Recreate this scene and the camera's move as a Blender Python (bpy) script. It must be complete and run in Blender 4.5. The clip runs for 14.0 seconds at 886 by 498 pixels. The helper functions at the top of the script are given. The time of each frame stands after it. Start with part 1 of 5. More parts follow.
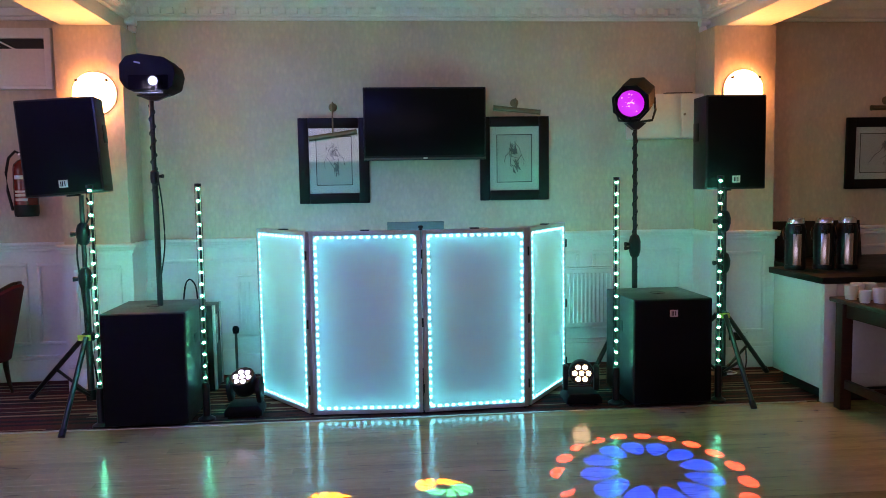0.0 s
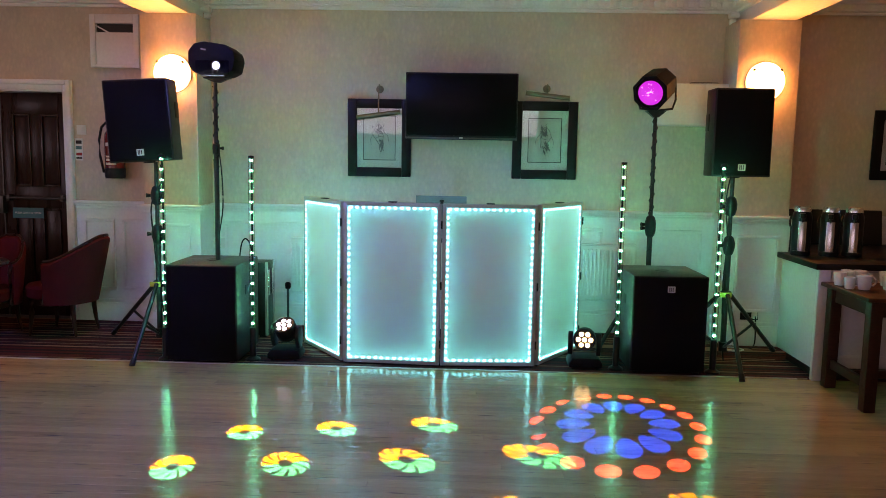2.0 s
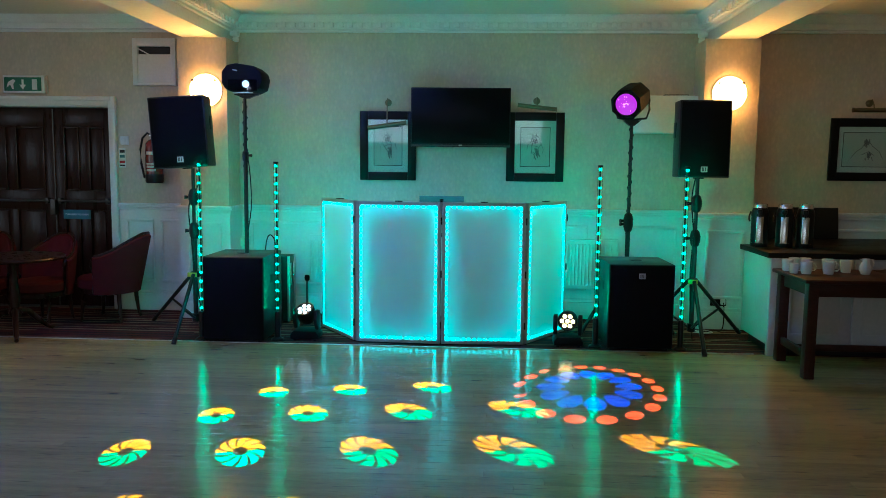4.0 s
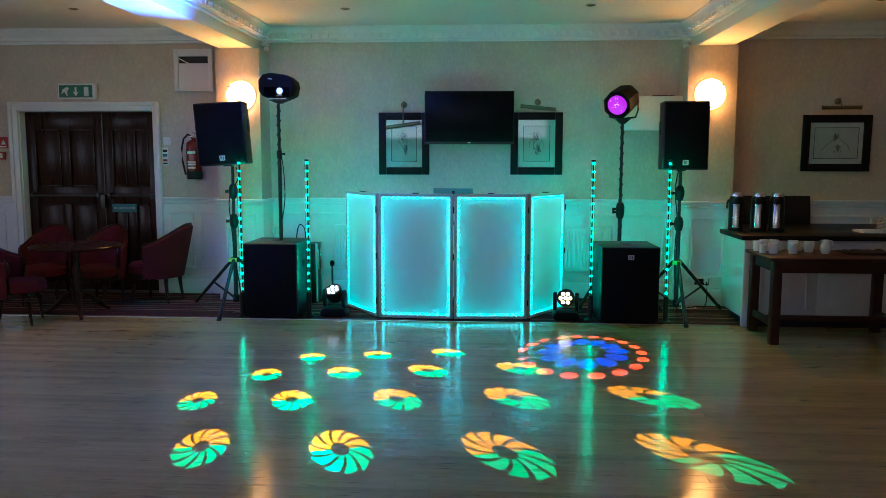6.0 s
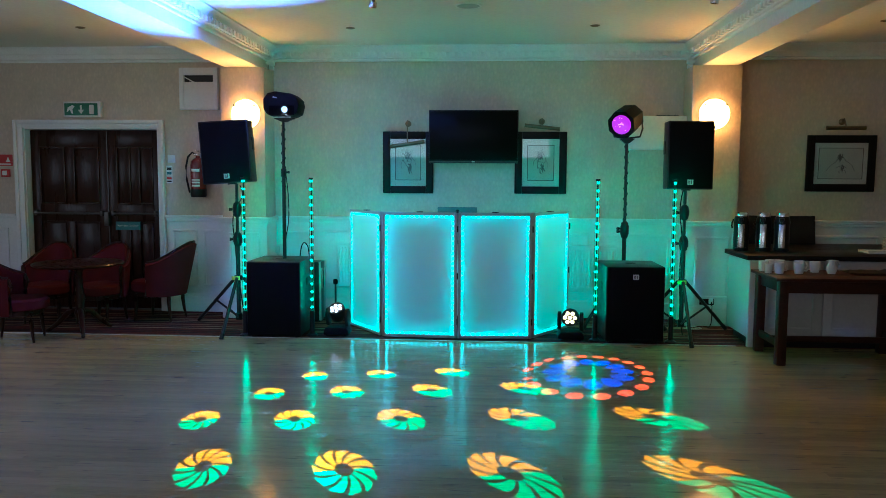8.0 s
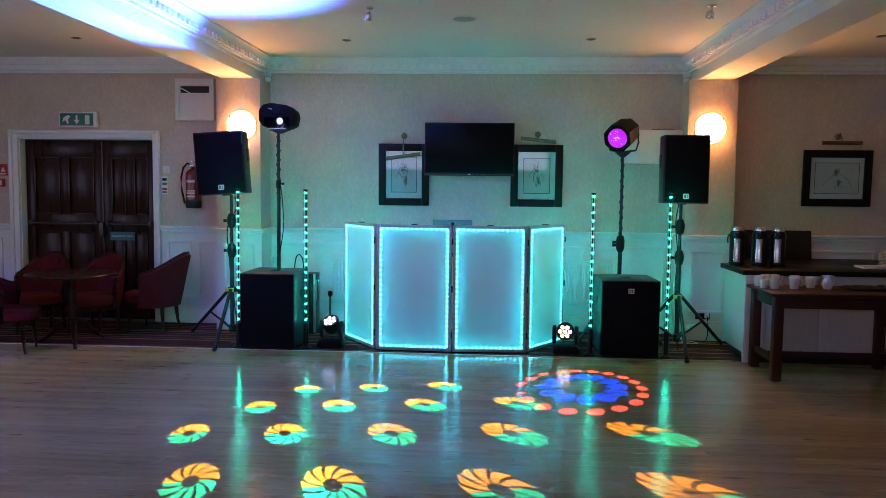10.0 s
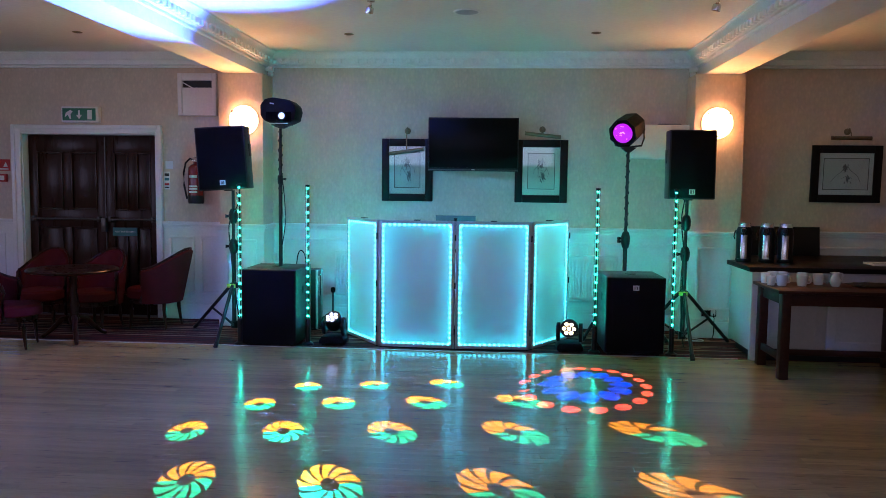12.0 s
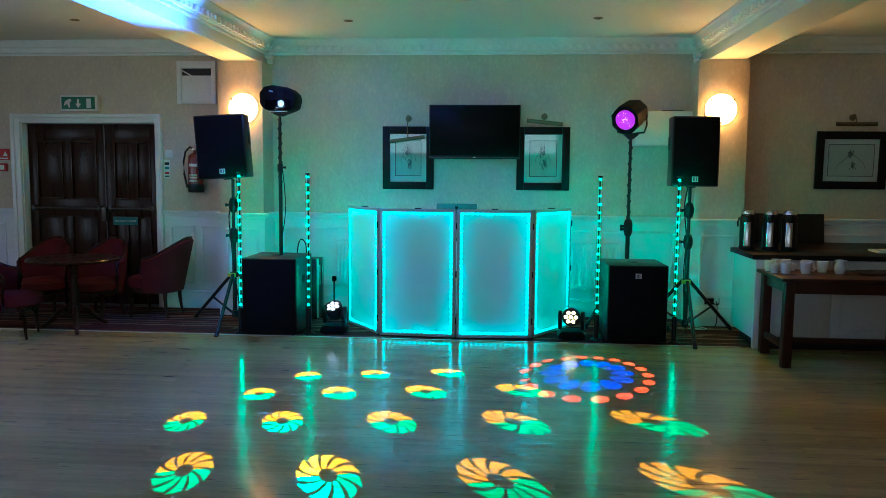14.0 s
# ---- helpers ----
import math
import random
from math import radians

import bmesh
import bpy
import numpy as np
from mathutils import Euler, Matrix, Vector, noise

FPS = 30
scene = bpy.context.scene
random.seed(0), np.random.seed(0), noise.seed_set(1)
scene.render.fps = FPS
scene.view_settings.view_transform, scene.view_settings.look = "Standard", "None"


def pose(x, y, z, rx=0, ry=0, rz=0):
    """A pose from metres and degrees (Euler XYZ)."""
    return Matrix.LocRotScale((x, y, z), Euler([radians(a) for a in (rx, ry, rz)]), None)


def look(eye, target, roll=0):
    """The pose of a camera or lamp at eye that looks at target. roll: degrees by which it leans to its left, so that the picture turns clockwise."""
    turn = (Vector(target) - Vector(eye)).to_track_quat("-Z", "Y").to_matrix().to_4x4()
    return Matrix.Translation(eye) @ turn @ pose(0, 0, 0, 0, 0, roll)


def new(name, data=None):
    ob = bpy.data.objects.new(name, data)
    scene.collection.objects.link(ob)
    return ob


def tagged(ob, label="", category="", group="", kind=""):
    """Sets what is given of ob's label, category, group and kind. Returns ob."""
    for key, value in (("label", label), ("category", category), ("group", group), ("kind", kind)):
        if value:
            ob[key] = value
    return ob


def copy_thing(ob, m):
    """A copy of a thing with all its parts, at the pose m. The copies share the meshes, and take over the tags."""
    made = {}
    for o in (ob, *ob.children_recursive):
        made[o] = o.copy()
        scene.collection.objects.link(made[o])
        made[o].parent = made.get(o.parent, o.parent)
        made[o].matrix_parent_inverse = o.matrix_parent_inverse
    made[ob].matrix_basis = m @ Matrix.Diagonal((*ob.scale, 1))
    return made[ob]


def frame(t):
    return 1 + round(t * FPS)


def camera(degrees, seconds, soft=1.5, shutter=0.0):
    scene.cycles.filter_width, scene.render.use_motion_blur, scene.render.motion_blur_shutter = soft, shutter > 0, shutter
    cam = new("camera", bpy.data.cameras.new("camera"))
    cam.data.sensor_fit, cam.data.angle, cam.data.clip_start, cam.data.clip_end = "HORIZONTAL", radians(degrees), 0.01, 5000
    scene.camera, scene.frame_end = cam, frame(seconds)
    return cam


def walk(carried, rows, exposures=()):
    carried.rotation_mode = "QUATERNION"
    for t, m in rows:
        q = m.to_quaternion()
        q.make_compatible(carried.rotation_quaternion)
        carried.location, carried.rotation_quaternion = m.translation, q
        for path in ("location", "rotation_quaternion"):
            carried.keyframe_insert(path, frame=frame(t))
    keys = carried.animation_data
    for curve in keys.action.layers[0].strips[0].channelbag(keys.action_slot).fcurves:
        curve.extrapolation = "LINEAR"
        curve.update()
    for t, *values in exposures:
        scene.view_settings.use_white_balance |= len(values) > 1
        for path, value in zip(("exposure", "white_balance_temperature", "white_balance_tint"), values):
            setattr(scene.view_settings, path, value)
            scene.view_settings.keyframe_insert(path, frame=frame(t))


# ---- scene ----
cam = camera(59.0, 14.0, soft=0.5)
PATH = [
    (0, (-0.075, 0.069, 1.504), (0.088, 2.056, 1.342), -0.9),
    (0.5, (0.135, -0.042, 1.585), (0.231, 1.944, 1.373), -0.8),
    (1, (0.136, -0.165, 1.585), (0.284, 1.813, 1.333), -0.6),
    (1.5, (0.372, -0.301, 1.514), (0.352, 1.684, 1.27), 0.3),
    (2, (0.412, -0.558, 1.554), (0.342, 1.427, 1.321), 1.0),
    (2.5, (0.469, -0.86, 1.565), (0.394, 1.127, 1.349), 1.2),
    (3, (0.592, -1.115, 1.508), (0.504, 0.873, 1.313), 1.3),
    (5.5, (0.511, -2.011, 1.549), (0.388, -0.03, 1.307), -0.1),
    (6, (0.568, -2.285, 1.548), (0.443, -0.302, 1.319), 0.1),
    (6.5, (0.547, -2.235, 1.585), (0.423, -0.253, 1.35), 0.3),
    (7, (0.529, -2.272, 1.575), (0.404, -0.288, 1.356), 0.2),
    (7.5, (0.505, -2.259, 1.543), (0.386, -0.273, 1.345), 0.2),
    (8, (0.545, -2.263, 1.541), (0.415, -0.275, 1.361), 0.3),
    (8.5, (0.539, -2.253, 1.55), (0.411, -0.264, 1.384), 0.5),
    (11, (0.61, -2.194, 1.552), (0.478, -0.204, 1.402), 0.8),
    (11.5, (0.614, -2.165, 1.53), (0.475, -0.175, 1.38), 0.8),
    (12, (0.623, -2.158, 1.546), (0.476, -0.17, 1.385), 0.7),
    (12.5, (0.622, -2.163, 1.556), (0.473, -0.176, 1.383), 0.7),
    (13, (0.608, -2.149, 1.549), (0.462, -0.163, 1.37), 0.6),
    (13.5, (0.64, -2.13, 1.54), (0.488, -0.144, 1.356), 0.6),
    (14, (0.649, -2.111, 1.548), (0.492, -0.127, 1.356), 0.5),
]
TINTS = [
    (0.0, 0.48, 6500, 58), (0.5, 0.41, 6200, -34), (1.0, 0.36, 6500, 24), (1.5, 0.53, 6700, 14), (2.0, 0.52, 7500, 52), (2.5, 0.45, 7100, 42),
    (3.0, 0.40, 6000, -14), (5.5, 0.37, 5300, 24), (6.5, 0.38, 5500, 0), (7.5, 0.41, 5350, 4), (8.5, 0.39, 5150, 8), (11.0, 0.42, 5600, 52),
    (12.0, 0.44, 5350, 42), (12.5, 0.42, 6200, -4), (13.0, 0.50, 5000, -14), (13.5, 0.42, 5050, 0), (14.0, 0.38, 5000, -4),
]
walk(cam, [(t, look(eye, target, roll)) for t, eye, target, roll in PATH], TINTS)

# ---- world and large lights ----
world = bpy.data.worlds.new("world")
scene.world = world
world.use_nodes = True
world.node_tree.nodes["Background"].inputs[0].default_value = (0.30, 0.34, 0.42, 1)
world.node_tree.nodes["Background"].inputs[1].default_value = 0.05

WALL, PIL = 6.47, 6.10          # face of the far wall, face of the pilasters
CEIL, BEAM = 2.98, 2.715        # ceiling, underside of the beams
EDGE = 5.07                     # where the dance floor meets the carpet
WEST, EAST, SOUTH = -6.4, 6.4, -5.2
GLOBE = (1.0, 0.41, 0.085)
TEAL = (0.0, 0.80, 0.68)
GREEN = (0.0, 0.80, 0.40)


def lamp(name, kind, m, power, colour, **more):
    data = bpy.data.lights.new(name, kind)
    data.energy, data.color = power, colour
    for key, value in more.items():
        if key == "size":
            data.size = value
        if key == "size_y":
            data.shape, data.size_y = "RECTANGLE", value
        if key == "spot":
            data.spot_size, data.spot_blend = radians(value), more.get("blend", 0.2)
        if key == "radius":
            data.shadow_soft_size = value
    ob = new(name, data)
    ob.matrix_world = m
    return ob


# daylight in the window behind the camera
lamp("window_light", "AREA", look((-2.0, SOUTH + 0.03, 2.1), (-2.0, 5, 2.1)), 17.5, (1.0, 0.94, 0.93), size=7.8, size_y=1.1)
# added lamp in an assumed, unseen side window, lifts the room's left side
lamp("window_light", "AREA", look((WEST + 0.03, 2.0, 1.85), (0, 2.0, 1.85)), 10.5, (0.98, 0.95, 0.96), size=3.4, size_y=1.2)
# wash of the moving head
lamp("head_beam", "SPOT", look((-0.98, 5.20, 0.36), (-1.62, 3.15, 2.95)), 4400, (0.11, 0.24, 1.0), spot=46, blend=1.0, radius=0.05)
# pattern projectors
GOBO_EYE, GOBO_AIM = (-1.47, 5.182, 2.150), (-0.02, 2.63, 0)
RING_EYE, RING_AIM = (1.785, 5.745, 1.985), (1.32, 3.98, 0)
lamp("gobo_lamp", "SPOT", look(GOBO_EYE, GOBO_AIM), 6200, (1, 1, 1), spot=66, blend=0.1, radius=0.0)
lamp("gobo_lamp", "SPOT", look(RING_EYE, RING_AIM), 2700, (1, 1, 1), spot=34, blend=0.1, radius=0.0)


# ---- materials ----
def material(name, base, rough=0.5, metal=0.0, vary=0.12, scale=6.0, fine=60.0, bump=0.1, coat=0.0, stretch=(1, 1, 1), island=0.0, joined=False, spec=0.5, worn=0.0, motif=0.0):
    """A surface with stains at one scale, grain at another, and a fine relief."""
    m = bpy.data.materials.new(name)
    m.use_nodes = True
    t = m.node_tree
    b = t.nodes["Principled BSDF"]
    co = t.nodes.new("ShaderNodeTexCoord")
    mp = t.nodes.new("ShaderNodeMapping")
    mp.inputs["Scale"].default_value = stretch
    t.links.new(co.outputs["Object"], mp.inputs[0])
    n1, n2 = t.nodes.new("ShaderNodeTexNoise"), t.nodes.new("ShaderNodeTexNoise")
    n1.inputs["Scale"].default_value, n2.inputs["Scale"].default_value = scale, fine
    n1.inputs["Detail"].default_value, n2.inputs["Detail"].default_value = 4, 5
    for n in (n1, n2):
        t.links.new(mp.outputs[0], n.inputs["Vector"])
    add = t.nodes.new("ShaderNodeMath")
    add.operation = "ADD"
    t.links.new(n1.outputs[0], add.inputs[0])
    t.links.new(n2.outputs[0], add.inputs[1])
    last = add.outputs[0]
    if island:
        info = t.nodes.new("ShaderNodeNewGeometry" if joined else "ShaderNodeObjectInfo")
        mul = t.nodes.new("ShaderNodeMath")
        mul.operation = "MULTIPLY_ADD"
        mul.inputs[1].default_value = island
        t.links.new(info.outputs["Random Per Island" if joined else "Random"], mul.inputs[0])
        t.links.new(last, mul.inputs[2])
        last = mul.outputs[0]
    ramp = t.nodes.new("ShaderNodeMapRange")
    ramp.inputs["From Min"].default_value, ramp.inputs["From Max"].default_value = 0.6, 1.4 + island
    ramp.inputs["To Min"].default_value, ramp.inputs["To Max"].default_value = 1 - vary, 1 + vary
    t.links.new(last, ramp.inputs[0])
    shade = ramp.outputs[0]
    if worn:
        # dark scuffs and open grain along the boards
        wm, wn, wr, ws = t.nodes.new("ShaderNodeMapping"), t.nodes.new("ShaderNodeTexNoise"), t.nodes.new("ShaderNodeMapRange"), t.nodes.new("ShaderNodeMath")
        wm.inputs["Scale"].default_value = (4.5, 42, 1)
        wn.inputs["Scale"].default_value, wn.inputs["Detail"].default_value = 1.0, 3
        geo = t.nodes.new("ShaderNodeNewGeometry")
        t.links.new(geo.outputs["Position"], wm.inputs[0])
        t.links.new(wm.outputs[0], wn.inputs["Vector"])
        wr.inputs["From Min"].default_value, wr.inputs["From Max"].default_value = 0.62, 0.72
        wr.inputs["To Min"].default_value, wr.inputs["To Max"].default_value = 1.0, 1 - worn
        ws.operation = "MULTIPLY"
        t.links.new(wn.outputs[0], wr.inputs[0])
        t.links.new(wr.outputs[0], ws.inputs[0])
        t.links.new(shade, ws.inputs[1])
        shade = ws.outputs[0]
    if motif:
        # pale leaf flecks woven into the paper
        fm, fv, fr, fs = t.nodes.new("ShaderNodeMapping"), t.nodes.new("ShaderNodeTexVoronoi"), t.nodes.new("ShaderNodeMapRange"), t.nodes.new("ShaderNodeMath")
        fm.inputs["Scale"].default_value = (30, 30, 15)
        fv.inputs["Scale"].default_value, fv.inputs["Randomness"].default_value = 1.0, 0.75
        t.links.new(co.outputs["Object"], fm.inputs[0])
        t.links.new(fm.outputs[0], fv.inputs["Vector"])
        fr.inputs["From Min"].default_value, fr.inputs["From Max"].default_value = 0.25, 0.5
        fr.inputs["To Min"].default_value, fr.inputs["To Max"].default_value = 1 + motif, 1 - motif * 0.3
        fs.operation = "MULTIPLY"
        t.links.new(fv.outputs["Distance"], fr.inputs[0])
        t.links.new(fr.outputs[0], fs.inputs[0])
        t.links.new(shade, fs.inputs[1])
        shade = fs.outputs[0]
    mix = t.nodes.new("ShaderNodeVectorMath")
    mix.operation = "SCALE"
    mix.inputs[0].default_value = base
    t.links.new(shade, mix.inputs["Scale"])
    t.links.new(mix.outputs[0], b.inputs["Base Color"])
    rr = t.nodes.new("ShaderNodeMapRange")
    rr.inputs["To Min"].default_value, rr.inputs["To Max"].default_value = max(rough - 0.08, 0.02), min(rough + 0.1, 1)
    t.links.new(n1.outputs[0], rr.inputs[0])
    t.links.new(rr.outputs[0], b.inputs["Roughness"])
    b.inputs["Metallic"].default_value = metal
    b.inputs["Specular IOR Level"].default_value = spec
    b.inputs["Coat Weight"].default_value = coat
    b.inputs["Coat Roughness"].default_value = 0.12
    if bump:
        bp = t.nodes.new("ShaderNodeBump")
        bp.inputs["Strength"].default_value, bp.inputs["Distance"].default_value = bump, 0.004
        t.links.new(n2.outputs[0], bp.inputs["Height"])
        t.links.new(bp.outputs[0], b.inputs["Normal"])
    return m


def glow(name, colour, strength, base=0.3):
    m = bpy.data.materials.new(name)
    m.use_nodes = True
    b = m.node_tree.nodes["Principled BSDF"]
    b.inputs["Base Color"].default_value = (base, base, base, 1)
    b.inputs["Emission Color"].default_value = (*colour, 1)
    b.inputs["Emission Strength"].default_value = strength
    return m


def opal_glass(name, colour, middle, rim):
    """Opal glass round a bulb: brightest before the bulb, dimmer towards the rim."""
    m = glow(name, colour, middle)
    t = m.node_tree
    co, sep, ln = t.nodes.new("ShaderNodeTexCoord"), t.nodes.new("ShaderNodeVectorMath"), t.nodes.new("ShaderNodeVectorMath")
    sep.operation, ln.operation = "MULTIPLY", "LENGTH"
    sep.inputs[1].default_value = (1, 0, 1)
    mr = t.nodes.new("ShaderNodeMapRange")
    mr.interpolation_type = "SMOOTHSTEP"
    mr.inputs["From Min"].default_value, mr.inputs["From Max"].default_value = 0.05, 0.148
    mr.inputs["To Min"].default_value, mr.inputs["To Max"].default_value = middle, rim
    t.links.new(co.outputs["Object"], sep.inputs[0])
    t.links.new(sep.outputs[0], ln.inputs[0])
    t.links.new(ln.outputs["Value"], mr.inputs[0])
    t.links.new(mr.outputs[0], t.nodes["Principled BSDF"].inputs["Emission Strength"])
    return m


def scrim_material():
    """White stretch cloth that lets light through."""
    m = bpy.data.materials.new("scrim_cloth")
    m.use_nodes = True
    t = m.node_tree
    out = t.nodes["Material Output"]
    t.nodes.remove(t.nodes["Principled BSDF"])
    d, tr, mx = t.nodes.new("ShaderNodeBsdfDiffuse"), t.nodes.new("ShaderNodeBsdfTranslucent"), t.nodes.new("ShaderNodeMixShader")
    n = t.nodes.new("ShaderNodeTexNoise")
    co = t.nodes.new("ShaderNodeTexCoord")
    n.inputs["Scale"].default_value = 3.0
    t.links.new(co.outputs["Object"], n.inputs["Vector"])
    cr = t.nodes.new("ShaderNodeMapRange")
    cr.inputs["To Min"].default_value, cr.inputs["To Max"].default_value = 0.70, 0.86
    t.links.new(n.outputs[0], cr.inputs[0])
    cc = t.nodes.new("ShaderNodeCombineColor")
    for k in range(3):
        t.links.new(cr.outputs[0], cc.inputs[k])
    d.inputs[0].default_value = (0.66, 0.58, 0.65, 1)
    t.links.new(cc.outputs[0], tr.inputs[0])
    bp = t.nodes.new("ShaderNodeBump")
    bp.inputs["Strength"].default_value, bp.inputs["Distance"].default_value = 0.3, 0.02
    t.links.new(n.outputs[0], bp.inputs["Height"])
    t.links.new(bp.outputs[0], d.inputs["Normal"])
    mx.inputs[0].default_value = 0.34
    t.links.new(d.outputs[0], mx.inputs[1])
    t.links.new(tr.outputs[0], mx.inputs[2])
    t.links.new(mx.outputs[0], out.inputs["Surface"])
    return m


def pattern_glass(name, kind, depth):
    """The etched pattern slide of a projector: black coating, cut out in clear coloured glass."""
    m = bpy.data.materials.new(name)
    m.use_nodes = True
    t = m.node_tree
    out = t.nodes["Material Output"]
    t.nodes.remove(t.nodes["Principled BSDF"])

    def op(what, a, b=None, c=None):
        n = t.nodes.new("ShaderNodeMath")
        n.operation = what
        for k, v in enumerate((a, b, c)):
            if v is None:
                continue
            if isinstance(v, (int, float)):
                n.inputs[k].default_value = v
            else:
                t.links.new(v, n.inputs[k])
        return n.outputs[0]

    co = t.nodes.new("ShaderNodeTexCoord")
    sep = t.nodes.new("ShaderNodeSeparateXYZ")
    t.links.new(co.outputs["Object"], sep.inputs[0])
    u, v = op("DIVIDE", sep.outputs[0], depth), op("DIVIDE", sep.outputs[1], depth)
    if kind == "flowers":
        u, v = op("SUBTRACT", u, 0.006), op("ADD", v, 0.002)
        a, b = (0.182, -0.048), (-0.146, -0.098)
        det = a[0] * b[1] - b[0] * a[1]
        p = op("ADD", op("MULTIPLY", u, b[1] / det), op("MULTIPLY", v, -b[0] / det))
        q = op("ADD", op("MULTIPLY", u, -a[1] / det), op("MULTIPLY", v, a[0] / det))
        fp, fq = op("SUBTRACT", p, op("ROUND", p)), op("SUBTRACT", q, op("ROUND", q))
        eu = op("ADD", op("MULTIPLY", fp, a[0]), op("MULTIPLY", fq, b[0]))
        ev = op("ADD", op("MULTIPLY", fp, a[1]), op("MULTIPLY", fq, b[1]))
        r = op("SQRT", op("ADD", op("MULTIPLY", eu, eu), op("MULTIPLY", ev, ev)))
        ang = op("ARCTAN2", ev, eu)
        turn = op("FRACT", op("ADD", op("MULTIPLY", ang, 11 / (2 * math.pi)), op("MULTIPLY", r, 26.0)))
        blade = op("GREATER_THAN", turn, 0.27)
        ring = op("MULTIPLY", op("GREATER_THAN", r, 0.0115), op("LESS_THAN", op("ADD", r, op("MULTIPLY", turn, 0.004)), 0.041))
        cu, cv = op("SUBTRACT", u, eu), op("SUBTRACT", v, ev)
        slant = op("LESS_THAN", op("SUBTRACT", cu, op("MULTIPLY", cv, 1.46)), 0.62)
        field = op("MULTIPLY", op("MULTIPLY", op("MULTIPLY", slant, op("GREATER_THAN", cv, -0.33)), op("LESS_THAN", cv, 0.20)), op("MULTIPLY", op("LESS_THAN", cu, 0.44), op("GREATER_THAN", cu, -0.40)))
        clear = op("MULTIPLY", op("MULTIPLY", blade, ring), field)
        half = op("GREATER_THAN", op("ADD", ev, op("MULTIPLY", eu, 0.1)), 0.0)
        warm, cold = (1.0, 0.46, 0.0, 1), (0.0, 0.74, 0.44, 1)
    else:
        r = op("SQRT", op("ADD", op("MULTIPLY", u, u), op("MULTIPLY", v, v)))
        ang = op("ARCTAN2", v, u)

        def dots(count, radius, long, wide):
            f = op("SUBTRACT", op("FRACT", op("MULTIPLY", ang, count / (2 * math.pi))), 0.5)
            arc = op("DIVIDE", op("MULTIPLY", f, 2 * math.pi * radius / count), wide)
            rad = op("DIVIDE", op("SUBTRACT", r, radius), long)
            return op("LESS_THAN", op("ADD", op("MULTIPLY", arc, arc), op("MULTIPLY", rad, rad)), 1.0)

        outer, inner = dots(18, 0.172, 0.017, 0.021), dots(12, 0.098, 0.036, 0.024)
        clear = op("MAXIMUM", outer, inner)
        half = op("LESS_THAN", r, 0.142)
        warm, cold = (1.0, 0.10, 0.05, 1), (0.0, 0.04, 1.0, 1)
    col = t.nodes.new("ShaderNodeMix")
    col.data_type = "RGBA"
    t.links.new(half, col.inputs[0])
    col.inputs[6].default_value, col.inputs[7].default_value = warm, cold
    tr, bk, mx = t.nodes.new("ShaderNodeBsdfTransparent"), t.nodes.new("ShaderNodeBsdfDiffuse"), t.nodes.new("ShaderNodeMixShader")
    bk.inputs[0].default_value = (0.01, 0.01, 0.01, 1)
    t.links.new(col.outputs[2], tr.inputs[0])
    t.links.new(clear, mx.inputs[0])
    t.links.new(bk.outputs[0], mx.inputs[1])
    t.links.new(tr.outputs[0], mx.inputs[2])
    t.links.new(mx.outputs[0], out.inputs["Surface"])
    return m


PAPER = material("wallpaper", (0.60, 0.50, 0.38), 0.50, vary=0.11, scale=5.0, fine=46, bump=0.3, stretch=(1, 1, 0.7), motif=0.06)
WHITE = material("white_gloss_paint", (0.80, 0.79, 0.77), 0.35, vary=0.07, scale=2.5, fine=45, bump=0.05)
PLASTER = material("ceiling_paint", (0.76, 0.75, 0.71), 0.85, vary=0.07, scale=0.9, fine=30, bump=0.08)
MOULD = material("plaster_moulding", (0.86, 0.86, 0.84), 0.7, vary=0.08, scale=5, fine=60, bump=0.1)
OAK = material("dance_floor_oak", (0.33, 0.225, 0.090), 0.15, vary=0.40, scale=2.2, fine=20, bump=0.03, coat=0.0, spec=0.5, stretch=(0.8, 9, 9), island=0.5, worn=0.6)
OAK_FAR = material("dance_floor_oak_far", (0.33, 0.225, 0.090), 0.15, vary=0.40, scale=2.2, fine=20, bump=0.03, coat=0.0, spec=0.5, stretch=(0.8, 9, 9), island=0.5, joined=True, worn=0.6)
UNDER = material("floor_joint_dark", (0.12, 0.08, 0.045), 0.8)
BRASS_EDGE = material("floor_edge_trim", (0.55, 0.50, 0.42), 0.35, metal=0.9)
CARPET_RED = material("carpet_red_brown", (0.060, 0.014, 0.012), 0.95, vary=0.45, scale=6, fine=240, bump=0.7, spec=0.1)
CARPET_TAN = material("carpet_tan_stripe", (0.21, 0.135, 0.085), 0.95, vary=0.35, scale=6, fine=240, bump=0.7, spec=0.1)
CARPET_DARK = material("carpet_dark_stripe", (0.018, 0.010, 0.011), 0.95, vary=0.35, scale=6, fine=240, bump=0.7, spec=0.1)
MAHOGANY = material("dark_mahogany", (0.028, 0.009, 0.005), 0.28, vary=0.45, scale=3, fine=26, bump=0.05, coat=0.03, spec=0.22, stretch=(6, 6, 0.7))
# glossy, and lighter than the leaves: edge highlights put into the colour
POLISHED = material("polished_moulding_highlit", (0.042, 0.021, 0.013), 0.22, vary=0.3, scale=4, fine=30, bump=0.04, spec=0.5, stretch=(6, 6, 0.7))
TABLE_WOOD = material("brown_table_wood", (0.040, 0.012, 0.006), 0.42, vary=0.35, scale=3, fine=24, bump=0.08, coat=0.0, spec=0.25, stretch=(0.8, 7, 7))
VELVET = material("red_upholstery", (0.085, 0.006, 0.007), 0.85, vary=0.3, scale=7, fine=180, bump=0.3, spec=0.2)
